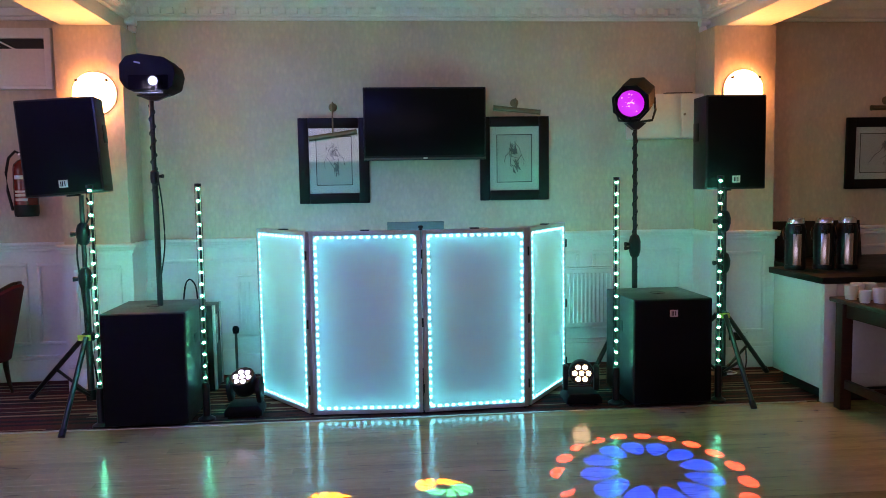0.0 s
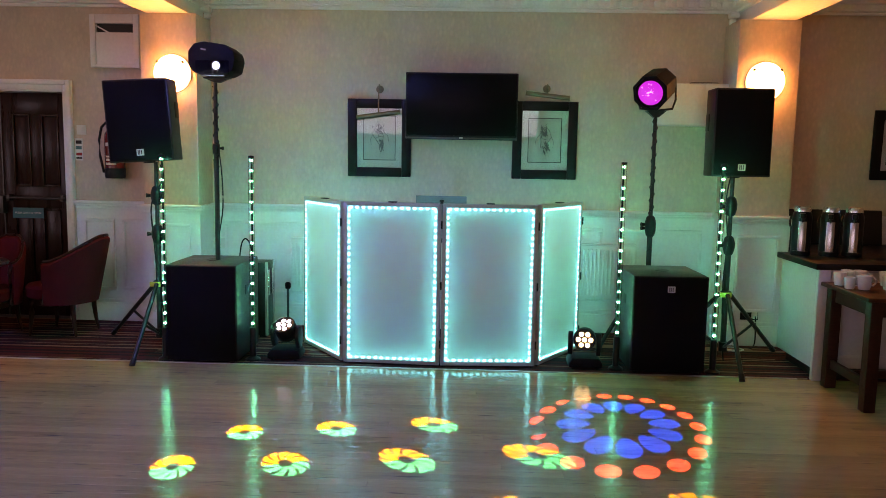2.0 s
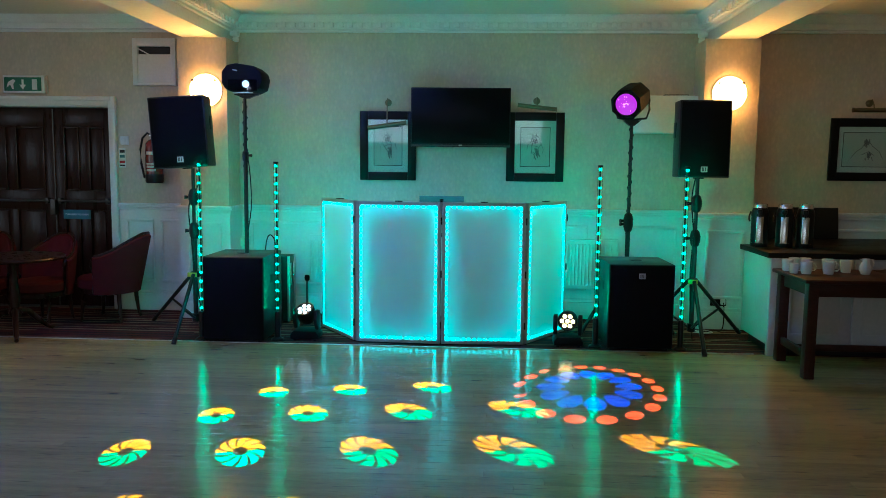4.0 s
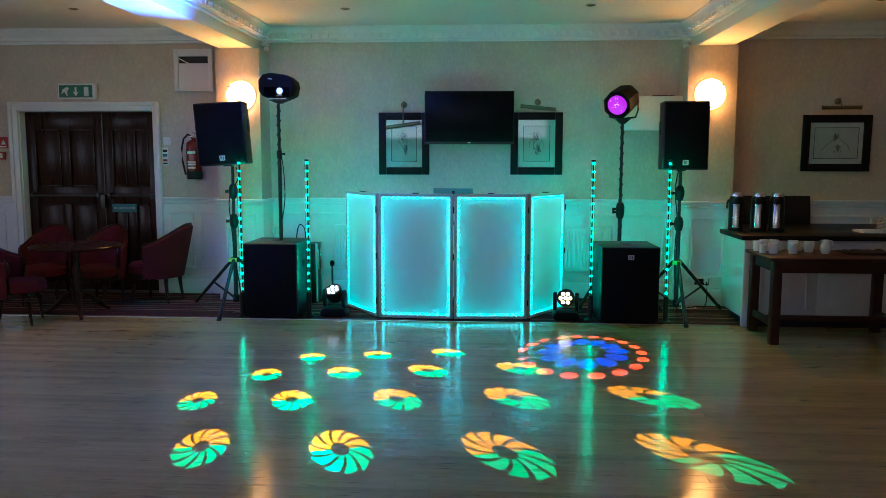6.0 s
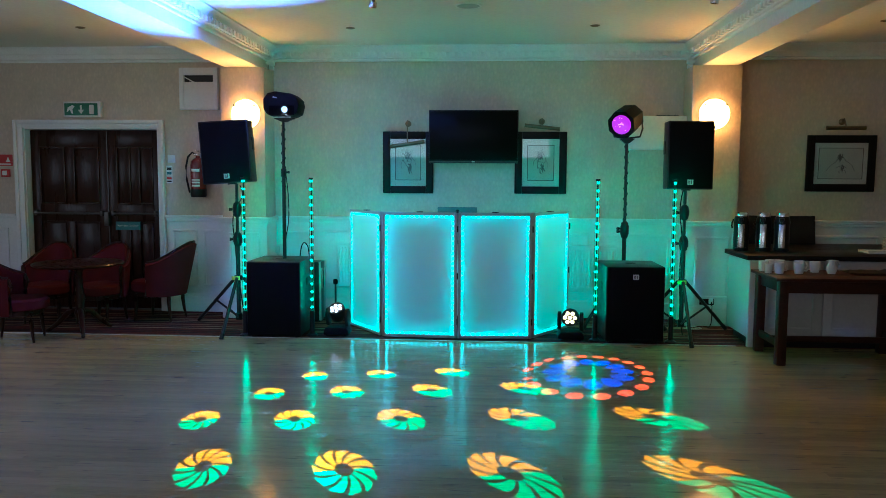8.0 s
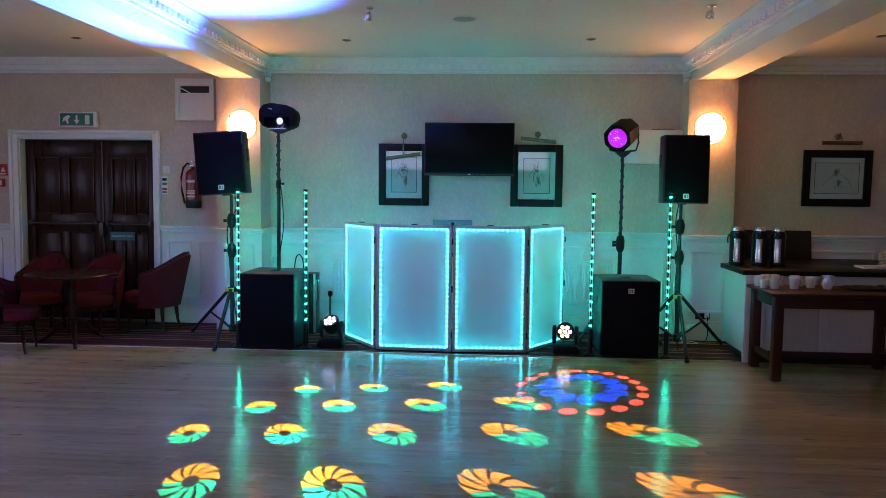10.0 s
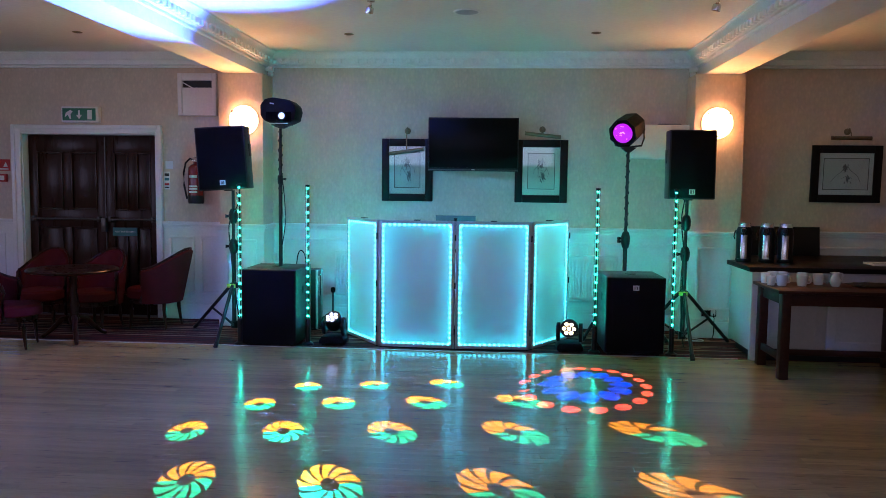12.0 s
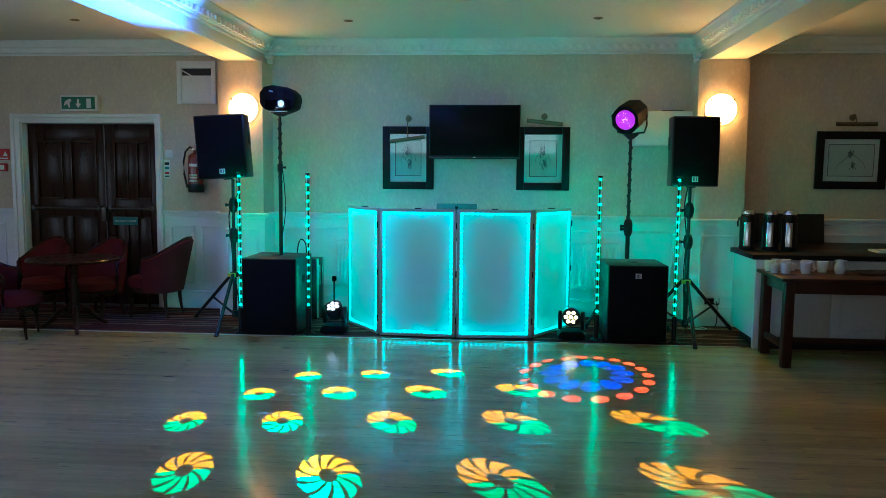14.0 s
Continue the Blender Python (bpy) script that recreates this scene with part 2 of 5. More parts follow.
BLACK = material("black_textured_paint", (0.006, 0.006, 0.007), 0.36, vary=0.3, scale=7, fine=260, bump=0.2, spec=0.45)
BLACK_PLASTIC = material("black_plastic", (0.007, 0.007, 0.008), 0.36, vary=0.2, scale=9, fine=160, bump=0.1, spec=0.25)
GRILLE = material("black_steel_grille", (0.003, 0.003, 0.0035), 0.6, vary=0.3, scale=8, fine=420, bump=0.9, spec=0.10)
STEEL = material("brushed_steel", (0.72, 0.71, 0.69), 0.20, metal=1.0, vary=0.1, scale=4, fine=90, bump=0.05, stretch=(9, 9, 1))
ALU = material("grey_aluminium", (0.50, 0.51, 0.52), 0.38, metal=0.6, vary=0.1, scale=6, fine=80, bump=0.06)
PALE_FRAME = material("pale_grey_frame", (0.40, 0.40, 0.42), 0.4, metal=0.2, vary=0.12, scale=6, fine=80, bump=0.05)
BRASS = material("aged_brass", (0.24, 0.20, 0.13), 0.40, metal=1.0, vary=0.2, scale=9, fine=80, bump=0.05)
SCREEN = material("black_screen_glass", (0.003, 0.003, 0.0035), 0.30, vary=0.1, scale=0.4, fine=0.8, bump=0.0, spec=0.10)
FRAME = material("black_picture_frame", (0.006, 0.005, 0.005), 0.35, vary=0.2, scale=6, fine=90, bump=0.1, spec=0.2)
MOUNT = material("white_picture_mount", (0.72, 0.71, 0.67), 0.8, vary=0.05)
PAPER_ART = material("pale_drawing_paper", (0.62, 0.61, 0.57), 0.8, vary=0.10, scale=8)
PENCIL = material("grey_pencil", (0.17, 0.17, 0.18), 0.9)
INK = material("black_ink", (0.02, 0.02, 0.02), 0.7)
CHINA = material("white_china", (0.78, 0.77, 0.74), 0.12, vary=0.03, bump=0.0, coat=0.4)
COUNTER = material("cream_counter_panel", (0.66, 0.63, 0.58), 0.42, vary=0.08, scale=3, fine=40, bump=0.05)
WORKTOP = material("dark_worktop", (0.009, 0.007, 0.006), 0.42, vary=0.2, scale=14, fine=120, bump=0.05, spec=0.12)
RED_PAINT = material("extinguisher_red", (0.16, 0.010, 0.008), 0.25, vary=0.12, coat=0.4, bump=0.03)
RED_SIGN = material("red_sign", (0.45, 0.02, 0.02), 0.5)
GREEN_SIGN = material("green_sign", (0.015, 0.16, 0.09), 0.4)
TEAL_SIGN = material("teal_sign", (0.02, 0.16, 0.17), 0.4)
LABEL_WHITE = material("white_label", (0.75, 0.75, 0.72), 0.6, vary=0.04)
TAPE = material("yellow_tape", (0.55, 0.42, 0.06), 0.6)
RADIATOR = material("white_radiator_enamel", (0.74, 0.74, 0.72), 0.32, vary=0.05, bump=0.03)
CLOTH = material("dark_folded_cloth", (0.03, 0.03, 0.035), 0.9, vary=0.3, bump=0.4)
DARK_METAL = material("dull_dark_metal", (0.10, 0.095, 0.09), 0.42, metal=0.9)
MATT_BLACK = material("matt_black_casing", (0.005, 0.005, 0.006), 0.6, vary=0.25, scale=8, fine=220, bump=0.2, spec=0.10)
DEEP_BLACK = material("deep_black_flock", (0.002, 0.002, 0.0025), 0.9, vary=0.2, bump=0.0, spec=0.03)
GREY_LID = material("grey_laptop_plastic", (0.13, 0.14, 0.14), 0.5)
SCRIM = scrim_material()
GLASS_FLOWERS = pattern_glass("flower_slide", "flowers", 0.02)
GLASS_RING = pattern_glass("ring_slide", "ring", 0.02)
GLOW_GLOBE = opal_glass("opal_glass_lit", GLOBE, 105.0, 30.0)
GLOW_TAPE = glow("led_tape_teal", TEAL, 23.0)
GLOW_DOT = glow("led_dot_cyan", (0.07, 0.88, 0.84), 8.0)
GLOW_TUBE = glow("led_tube_teal", (0.0, 0.85, 0.34), 46.0, 0.02)
# for the hidden strips added behind the tubes to tint the wall green
GLOW_WALL_WASH = glow("tube_wall_wash", GREEN, 100.0)
GLOW_WHITE = glow("led_warm_white", (1.0, 0.82, 0.34), 4.5)
GLOW_COOL = glow("led_cool_white", (0.90, 0.94, 1.0), 2.0)
GLOW_PURPLE = glow("led_purple", (0.56, 0.010, 0.66), 0.8, 0.02)
GLOW_PINK = glow("led_pink_white", (1.0, 0.35, 1.0), 1.6, 0.02)
GLOW_LENS = glow("projector_lens_lit", (0.55, 0.75, 1.0), 1.1)


# ---- mesh helpers ----
def box(bm, x0, x1, y0, y1, z0, z1, bev=0.0, m=None, seg=2):
    at = Matrix.LocRotScale(((x0 + x1) / 2, (y0 + y1) / 2, (z0 + z1) / 2), None, (x1 - x0, y1 - y0, z1 - z0))
    made = bmesh.ops.create_cube(bm, size=1, matrix=(m @ at) if m else at)["verts"]
    if bev:
        edges = list({e for v in made for e in v.link_edges})
        bmesh.ops.bevel(bm, geom=edges, offset=bev, segments=seg, affect="EDGES", profile=0.5)


def rod(bm, a, b, r0, r1=None, n=20):
    a, b = Vector(a), Vector(b)
    d = b - a
    m = Matrix.Translation((a + b) / 2) @ d.to_track_quat("Z", "Y").to_matrix().to_4x4()
    bmesh.ops.create_cone(bm, cap_ends=True, segments=n, radius1=r0, radius2=r0 if r1 is None else r1, depth=d.length, matrix=m)


def sweep(bm, pts, r, n=8):
    pts = [Vector(p) for p in pts]
    rings = []
    for k, p in enumerate(pts):
        d = (pts[min(k + 1, len(pts) - 1)] - pts[max(k - 1, 0)]).normalized()
        q = d.to_track_quat("Z", "Y")
        rr = r[k] if isinstance(r, (list, tuple)) else r
        rings.append([bm.verts.new(p + q @ Vector((rr * math.cos(2 * math.pi * i / n), rr * math.sin(2 * math.pi * i / n), 0))) for i in range(n)])
    for a, b in zip(rings, rings[1:]):
        for i in range(n):
            bm.faces.new((a[i], a[(i + 1) % n], b[(i + 1) % n], b[i]))
    bm.faces.new(rings[0][::-1])
    bm.faces.new(rings[-1])


def lathe(bm, profile, n=32, m=None):
    m = m or Matrix()
    rings = []
    for r, z in profile:
        if r < 1e-6:
            rings.append([bm.verts.new(m @ Vector((0, 0, z)))])
        else:
            rings.append([bm.verts.new(m @ Vector((r * math.cos(2 * math.pi * i / n), r * math.sin(2 * math.pi * i / n), z))) for i in range(n)])
    for a, b in zip(rings, rings[1:]):
        for i in range(n):
            j = (i + 1) % n
            if len(a) == 1 and len(b) > 1:
                bm.faces.new((a[0], b[j], b[i]))
            elif len(b) == 1 and len(a) > 1:
                bm.faces.new((a[i], a[j], b[0]))
            elif len(a) > 1:
                bm.faces.new((a[i], a[j], b[j], b[i]))


def prism(bm, outline, y0, y1, m=None, bev=0.0):
    """An outline in x and z, given depth along y."""
    m = m or Matrix()
    lo = [bm.verts.new(m @ Vector((x, y0, z))) for x, z in outline]
    hi = [bm.verts.new(m @ Vector((x, y1, z))) for x, z in outline]
    n = len(outline)
    faces = [bm.faces.new(lo), bm.faces.new(hi[::-1])]
    for i in range(n):
        faces.append(bm.faces.new((lo[i], hi[i], hi[(i + 1) % n], lo[(i + 1) % n])))
    if bev:
        bmesh.ops.bevel(bm, geom=list({e for f in faces for e in f.edges}), offset=bev, segments=2, affect="EDGES", profile=0.5)


def mesh_of(name, bm, mat, angle=35):
    bmesh.ops.recalc_face_normals(bm, faces=bm.faces)
    me = bpy.data.meshes.new(name)
    bm.to_mesh(me)
    bm.free()
    me.materials.append(mat)
    me.polygons.foreach_set("use_smooth", [True] * len(me.polygons))
    me.set_sharp_from_angle(angle=radians(angle))
    return me


def part(name, bm, mat, parent, label="", m=None):
    ob = new(name, mesh_of(name, bm, mat))
    ob.parent = parent
    if m is not None:
        ob.matrix_basis = m
    return tagged(ob, label)


def piece(name, me, parent, m):
    ob = new(name, me)
    ob.parent = parent
    ob.matrix_basis = m
    return ob


def thing(name, m, label, category, group=""):
    ob = new(name)
    ob.empty_display_size = 0.1
    ob.matrix_basis = m
    return tagged(ob, label, category, group)


def built(name, bm, mat, label, category=""):
    return tagged(new(name, mesh_of(name, bm, mat)), label, category, kind="structure")


def B():
    return bmesh.new()


def lettering(text, size, mat, parent, m):
    """Words in the built-in font, as a mesh."""
    cu = bpy.data.curves.new("lettering", "FONT")
    cu.body, cu.size, cu.align_x, cu.align_y, cu.extrude = text, size, "CENTER", "CENTER", 0.0006
    tmp = new("lettering", cu)
    me = bpy.data.meshes.new_from_object(tmp.evaluated_get(bpy.context.evaluated_depsgraph_get()))
    bpy.data.objects.remove(tmp)
    me.materials.clear()
    me.materials.append(mat)
    return piece("lettering", me, parent, m)


# ---- the room ----
DOOR_X0, DOOR_X1, DOOR_TOP = -4.858, -3.275, 2.090
bm = B()
box(bm, WEST - 0.25, DOOR_X0, WALL, WALL + 0.25, 0, CEIL + 0.1)
box(bm, DOOR_X1, EAST + 0.25, WALL, WALL + 0.25, 0, CEIL + 0.1)
box(bm, DOOR_X0, DOOR_X1, WALL, WALL + 0.25, DOOR_TOP, CEIL + 0.1)
wall_north = built("wall_north", bm, PAPER, "beige patterned wallpaper wall above white panelling", "wall")
bm = B()
# opening for the assumed side window, out of view
SY0, SY1, SZ0, SZ1 = 0.25, 3.75, 1.22, 2.48
box(bm, WEST - 0.25, WEST, SOUTH - 0.25, SY0, 0, CEIL + 0.1)
box(bm, WEST - 0.25, WEST, SY1, WALL, 0, CEIL + 0.1)
box(bm, WEST - 0.25, WEST, SY0, SY1, 0, SZ0)
box(bm, WEST - 0.25, WEST, SY0, SY1, SZ1, CEIL + 0.1)
built("wall_west", bm, PAPER, "beige papered side wall with an added window opening", "wall")
bm = B()
box(bm, EAST, EAST + 0.25, SOUTH - 0.25, WALL, 0, CEIL + 0.1)
built("wall_east", bm, PAPER, "plain beige papered side wall", "wall")
bm = B()
WX0, WX1, WZ0, WZ1 = -6.0, 2.0, 1.5, 2.7
box(bm, WEST, WX0, SOUTH - 0.25, SOUTH, 0, CEIL + 0.1)
box(bm, WX1, EAST, SOUTH - 0.25, SOUTH, 0, CEIL + 0.1)
box(bm, WX0, WX1, SOUTH - 0.25, SOUTH, 0, WZ0)
box(bm, WX0, WX1, SOUTH - 0.25, SOUTH, WZ1, CEIL + 0.1)
built("wall_south", bm, PAPER, "plain beige papered end wall with a window", "wall")
bm = B()
box(bm, WEST - 0.25, EAST + 0.25, SOUTH - 0.25, WALL + 0.25, CEIL, CEIL + 0.1)
built("ceiling", bm, PLASTER, "white painted plaster ceiling", "ceiling")
bm = B()
box(bm, WEST - 0.25, EAST + 0.25, SOUTH - 0.25, WALL + 0.25, -0.12, -0.022)
built("floor_base", bm, UNDER, "dark sub-floor under the boards and carpet", "floor")

PILASTERS = ((-2.41, -1.93), (2.575, 3.075))
BEAMS = ((-2.36, -1.99), (2.667, 3.035))
for (x0, x1), (b0, b1) in zip(PILASTERS, BEAMS):
    bm = B()
    box(bm, x0, x1, PIL, WALL, 0, BEAM, 0.004)
    built("pilaster", bm, PAPER, "cream papered wall pilaster under a ceiling beam", "pilaster")
    bm = B()
    box(bm, b0, b1, SOUTH, WALL, BEAM, CEIL, 0.006)
    built("ceiling_beam", bm, PLASTER, "white painted boxed ceiling beam", "beam")


# cornices
def profile(z0, z1, deep):
    h = z1 - z0
    return [(0, z0), (0.26 * deep, z0), (0.26 * deep, z0 + 0.13 * h), (0.2 * deep, z0 + 0.16 * h), (0.42 * deep, z0 + 0.2 * h), (0.46 * deep, z0 + 0.5 * h), (0.66 * deep, z0 + 0.56 * h),
            (0.80 * deep, z0 + 0.78 * h), (deep, z0 + 0.9 * h), (deep, z1 + 0.01), (0, z1 + 0.01)]


def cornice(name, origin, rz, length, label, teeth=True):
    """Runs along local x from origin; local -y points into the room."""
    bm = B()
    pts = profile(2.820, CEIL, 0.13)
    a = [bm.verts.new((0, -d, z)) for d, z in pts]
    b = [bm.verts.new((length, -d, z)) for d, z in pts]
    bm.faces.new(a)
    bm.faces.new(b[::-1])
    for i in range(len(pts)):
        j = (i + 1) % len(pts)
        bm.faces.new((a[i], b[i], b[j], a[j]))
    ob = built(name, bm, MOULD, label, "cornice")
    ob.matrix_basis = pose(origin[0], origin[1], 0, 0, 0, rz)
    if teeth:
        n = int(length / 0.095)
        for k in range(min(n, 70)):
            piece("dentil", DENTIL, ob, pose(0.06 + 0.095 * k, -0.055, 2.882))
    return ob


bm = B()
box(bm, -0.027, 0.027, -0.036, 0.022, -0.022, 0.028, 0.006)
DENTIL = mesh_of("dentil", bm, MOULD)
cornice("cornice", (BEAMS[0][1], WALL), 0, BEAMS[1][0] - BEAMS[0][1], "white moulded plaster cornice with dentils")
cornice("cornice", (WEST, WALL), 0, BEAMS[0][0] - WEST, "white moulded plaster cornice", False)
cornice("cornice", (BEAMS[1][1], WALL), 0, EAST - BEAMS[1][1], "white moulded plaster cornice", False)
cornice("cornice", (BEAMS[0][1], SOUTH), 90, WALL - SOUTH, "white moulded plaster cornice along a beam", False)
cornice("cornice", (BEAMS[1][0], WALL), -90, WALL - SOUTH, "white moulded plaster cornice along a beam", False)
for ob in [o for o in bpy.data.objects if o.name.startswith("cornice") and "along" in o["label"]]:
    for k in range(62):
        along = (WALL - SOUTH) - 0.2 - 0.095 * k if ob.matrix_basis.to_euler().z > 0 else 0.2 + 0.095 * k
        piece("dentil", DENTIL, ob, pose(along, -0.055, 2.882))


# small scroll corbels where the cornice meets the beams
for x in (BEAMS[0][1] + 0.045, BEAMS[1][0] - 0.045):
    bm = B()
    box(bm, x - 0.035, x + 0.035, WALL - 0.09, WALL, 2.775, 2.83, 0.012)
    box(bm, x - 0.028, x + 0.028, WALL - 0.06, WALL, 2.725, 2.775, 0.014)
    rod(bm, (x - 0.038, WALL - 0.075, 2.80), (x + 0.038, WALL - 0.075, 2.80), 0.022, n=16)
    built("corbel", bm, MOULD, "small white plaster scroll corbel", "corbel")


# white panelling below the dado rail
def dado(name, x0, x1, face, panels, ends=(0, 0)):
    bm = B()
    box(bm, x0, x1, face - 0.014, face, 0.0, 1.06)
    ob = built(name, bm, WHITE, "white painted timber wall panelling", "panelling")
    e0, e1 = ends
    bm = B()
    box(bm, x0 - e0, x1 + e1, face - 0.045, face, 1.062, 1.082, 0.006)
    box(bm, x0 - e0, x1 + e1, face - 0.060, face, 1.082, 1.108, 0.008)
    box(bm, x0 - e0 * 0.5, x1 + e1 * 0.5, face - 0.030, face, 1.035, 1.062, 0.006)
    part("dado_rail", bm, WHITE, ob)
    bm = B()
    box(bm, x0, x1, face - 0.030, face - 0.014, 0.0, 0.17, 0.003)
    box(bm, x0, x1, face - 0.024, face - 0.014, 0.17, 0.205, 0.006)
    part("skirting_board", bm, WHITE, ob)
    for p0, p1 in panels:
        bm = B()
        z0, z1, w = 0.29, 0.945, 0.028
        for c in ((p0, p1, z0, z0 + w), (p0, p1, z1 - w, z1), (p0, p0 + w, z0 + w, z1 - w), (p1 - w, p1, z0 + w, z1 - w)):
            box(bm, c[0], c[1], face - 0.032, face - 0.014, c[2], c[3], 0.007)
        part("panel_moulding", bm, WHITE, ob)
    return ob


def spaced(x0, x1, n, gap=0.11):
    w = (x1 - x0 - gap * (n + 1)) / n
    return [(x0 + gap + k * (w + gap), x0 + gap + k * (w + gap) + w) for k in range(n)]


dado("panelling", WEST, -4.962, WALL, spaced(WEST, -4.962, 2))
dado("panelling", -3.193, -2.41, WALL, spaced(-3.193, -2.41, 2, 0.07))
dado("panelling", -1.93, 2.575, WALL, spaced(-1.93, 2.575, 5))
dado("panelling", 3.075, EAST, WALL, spaced(3.075, EAST, 4))
for x0, x1 in PILASTERS:
    ob = dado("panelling", x0 - 0.012, x1 + 0.012, PIL, [(x0 + 0.07, x1 - 0.07)], (0.03, 0.03))
    bm = B()
    for s, x in ((-1, x0), (1, x1)):
        a, b = sorted((x, x + s * 0.012))
        box(bm, a, b, PIL + 0.001, WALL - 0.015, 0, 1.06)
        a, b = sorted((x, x + s * 0.045))
        box(bm, a, b, PIL + 0.001, WALL - 0.062, 1.062, 1.106, 0.006)
    part("return_panel", bm, WHITE, ob)

# carpet beyond the dance floor: woven stripes along the wall
carpet = tagged(new("carpet"), "dark red and brown striped woven carpet", "carpet", kind="structure")
rng = random.Random(4)
y, k = EDGE + 0.012, 0
kinds = {0: B(), 1: B(), 2: B()}
while y < WALL - 0.001:
    w = min(rng.choice((0.014, 0.02, 0.03, 0.045)), WALL - y)
    which = rng.choice((0, 0, 0, 1, 2, 2))
    x = WEST
    while x < EAST:
        L = rng.uniform(0.6, 2.4)
        box(kinds[which if rng.random() < 0.7 else rng.choice((0, 1, 2))], x, min(x + L, EAST), y, y + w, -0.022, -0.001 + rng.uniform(0, 0.001))
        x += L
    y += w
for k, mat in ((0, CARPET_RED), (1, CARPET_TAN), (2, CARPET_DARK)):
    tagged(part("carpet_stripes", kinds[k], mat, carpet), kind="stuff")
bm = B()
box(bm, WEST, 2.80, EDGE - 0.012, EDGE + 0.012, -0.02, 0.004, 0.002)
built("floor_edge_trim", bm, BRASS_EDGE, "thin worn metal strip between carpet and boards", "trim")

# door opening: frame, leaves
door = tagged(new("door_1"), "closed dark mahogany double doors with push bars in a white frame", "door", kind="structure")
bm = B()
AX0, AX1, ATOP = -4.960, -3.195, 2.182
for c in ((AX0, DOOR_X0, 0, ATOP), (DOOR_X1, AX1, 0, ATOP), (DOOR_X0, DOOR_X1, DOOR_TOP, ATOP)):
    box(bm, c[0], c[1], WALL - 0.03, WALL, c[2], c[3], 0.004)
for c in ((AX0, AX0 + 0.045, 0, ATOP), (AX1 - 0.045, AX1, 0, ATOP), (AX0 + 0.045, AX1 - 0.045, ATOP - 0.045, ATOP)):
    box(bm, c[0], c[1], WALL - 0.05, WALL - 0.03, c[2], c[3], 0.008)
box(bm, DOOR_X0, DOOR_X0 + 0.012, WALL, WALL + 0.16, 0, DOOR_TOP)
box(bm, DOOR_X1 - 0.012, DOOR_X1, WALL, WALL + 0.16, 0, DOOR_TOP)
box(bm, DOOR_X0 + 0.012, DOOR_X1 - 0.012, WALL, WALL + 0.16, DOOR_TOP - 0.012, DOOR_TOP)
part("door_frame", bm, WHITE, door, "white painted moulded door frame")
MID = -3.925
for x0, x1 in ((DOOR_X0 + 0.014, MID - 0.003), (MID + 0.003, DOOR_X1 - 0.014)):
    f = WALL + 0.100
    bm = B()
    box(bm, x0, x1, f + 0.024, f + 0.05, 0.005, DOOR_TOP - 0.015)
    w, m2 = 0.10, (x0 + x1) / 2
    for c in ((x0, x0 + w, 0.005, 2.072), (x1 - w, x1, 0.005, 2.072), (m2 - 0.05, m2 + 0.05, 0.24, 1.02), (m2 - 0.05, m2 + 0.05, 1.22, 1.88), (x0 + w, x1 - w, 1.88, 2.072), (x0 + w, x1 - w, 1.02, 1.22), (x0 + w, x1 - w, 0.005, 0.24)):
        box(bm, c[0], c[1], f, f + 0.024, c[2], c[3], 0.006)
    leaf = part("door_leaf", bm, MAHOGANY, door, "dark polished mahogany panelled door leaf")
    for a, b in ((x0 + w, m2 - 0.05), (m2 + 0.05, x1 - w)):
        for z0, z1 in ((1.22, 1.88), (0.24, 1.02)):
            bm = B()
            box(bm, a + 0.016, b - 0.016, f + 0.008, f + 0.032, z0 + 0.016, z1 - 0.016, 0.014)
            part("panel", bm, MAHOGANY, leaf)
            if z0 > 1:
                bm = B()
                for c in ((a, a + 0.016, z0, z1), (b - 0.016, b, z0, z1), (a + 0.016, b - 0.016, z0, z0 + 0.016), (a + 0.016, b - 0.016, z1 - 0.016, z1)):
                    box(bm, c[0], c[1], f - 0.008, f + 0.010, c[2], c[3], 0.005)
                part("panel_moulding", bm, POLISHED, leaf)
    bm = B()
    rod(bm, (x0 + 0.05, f - 0.06, 1.115), (x1 - 0.03, f - 0.06, 1.115), 0.013, n=14)
    for x in (x0 + 0.07, x1 - 0.06):
        box(bm, x - 0.016, x + 0.016, f - 0.070, f, 1.085, 1.145, 0.006)
    part("push_bar", bm, DARK_METAL, leaf, "dull dark metal panic push bar")
bm = B()
box(bm, MID - 0.006, MID + 0.006, WALL + 0.092, WALL + 0.104, 0.01, 2.06)
part("meeting_strip", bm, DARK_METAL, door, "dull metal strip where the leaves meet")
bm = B()
box(bm, MID - 0.03, MID + 0.025, WALL + 0.03, WALL + 0.101, 0.97, 1.13, 0.006)
part("latch_box", bm, DARK_METAL, door)
bm = B()
box(bm, -3.845, -3.555, WALL + 0.090, WALL + 0.098, 0.925, 1.02)
sign = part("door_sign", bm, TEAL_SIGN, door, "small green sign reading PUSH BAR TO OPEN")
lettering("PUSH BAR TO OPEN", 0.027, LABEL_WHITE, sign, Matrix.Translation((-3.700, WALL + 0.0885, 0.972)) @ pose(0, 0, 0, 90))

# window behind the camera
win = tagged(new("window_1"), "daylit window in the end wall", "window", kind="structure")
bm = B()
for c in ((WX0, WX0 + 0.06, WZ0, WZ1), (WX1 - 0.06, WX1, WZ0, WZ1), (WX0 + 0.06, WX1 - 0.06, WZ0, WZ0 + 0.06), (WX0 + 0.06, WX1 - 0.06, WZ1 - 0.06, WZ1), (-3.4, -3.34, WZ0 + 0.06, WZ1 - 0.06), (-0.64, -0.58, WZ0 + 0.06, WZ1 - 0.06)):
    box(bm, c[0], c[1], SOUTH - 0.16, SOUTH - 0.10, c[2], c[3], 0.005)
part("window_frame", bm, WHITE, win)
bm = B()
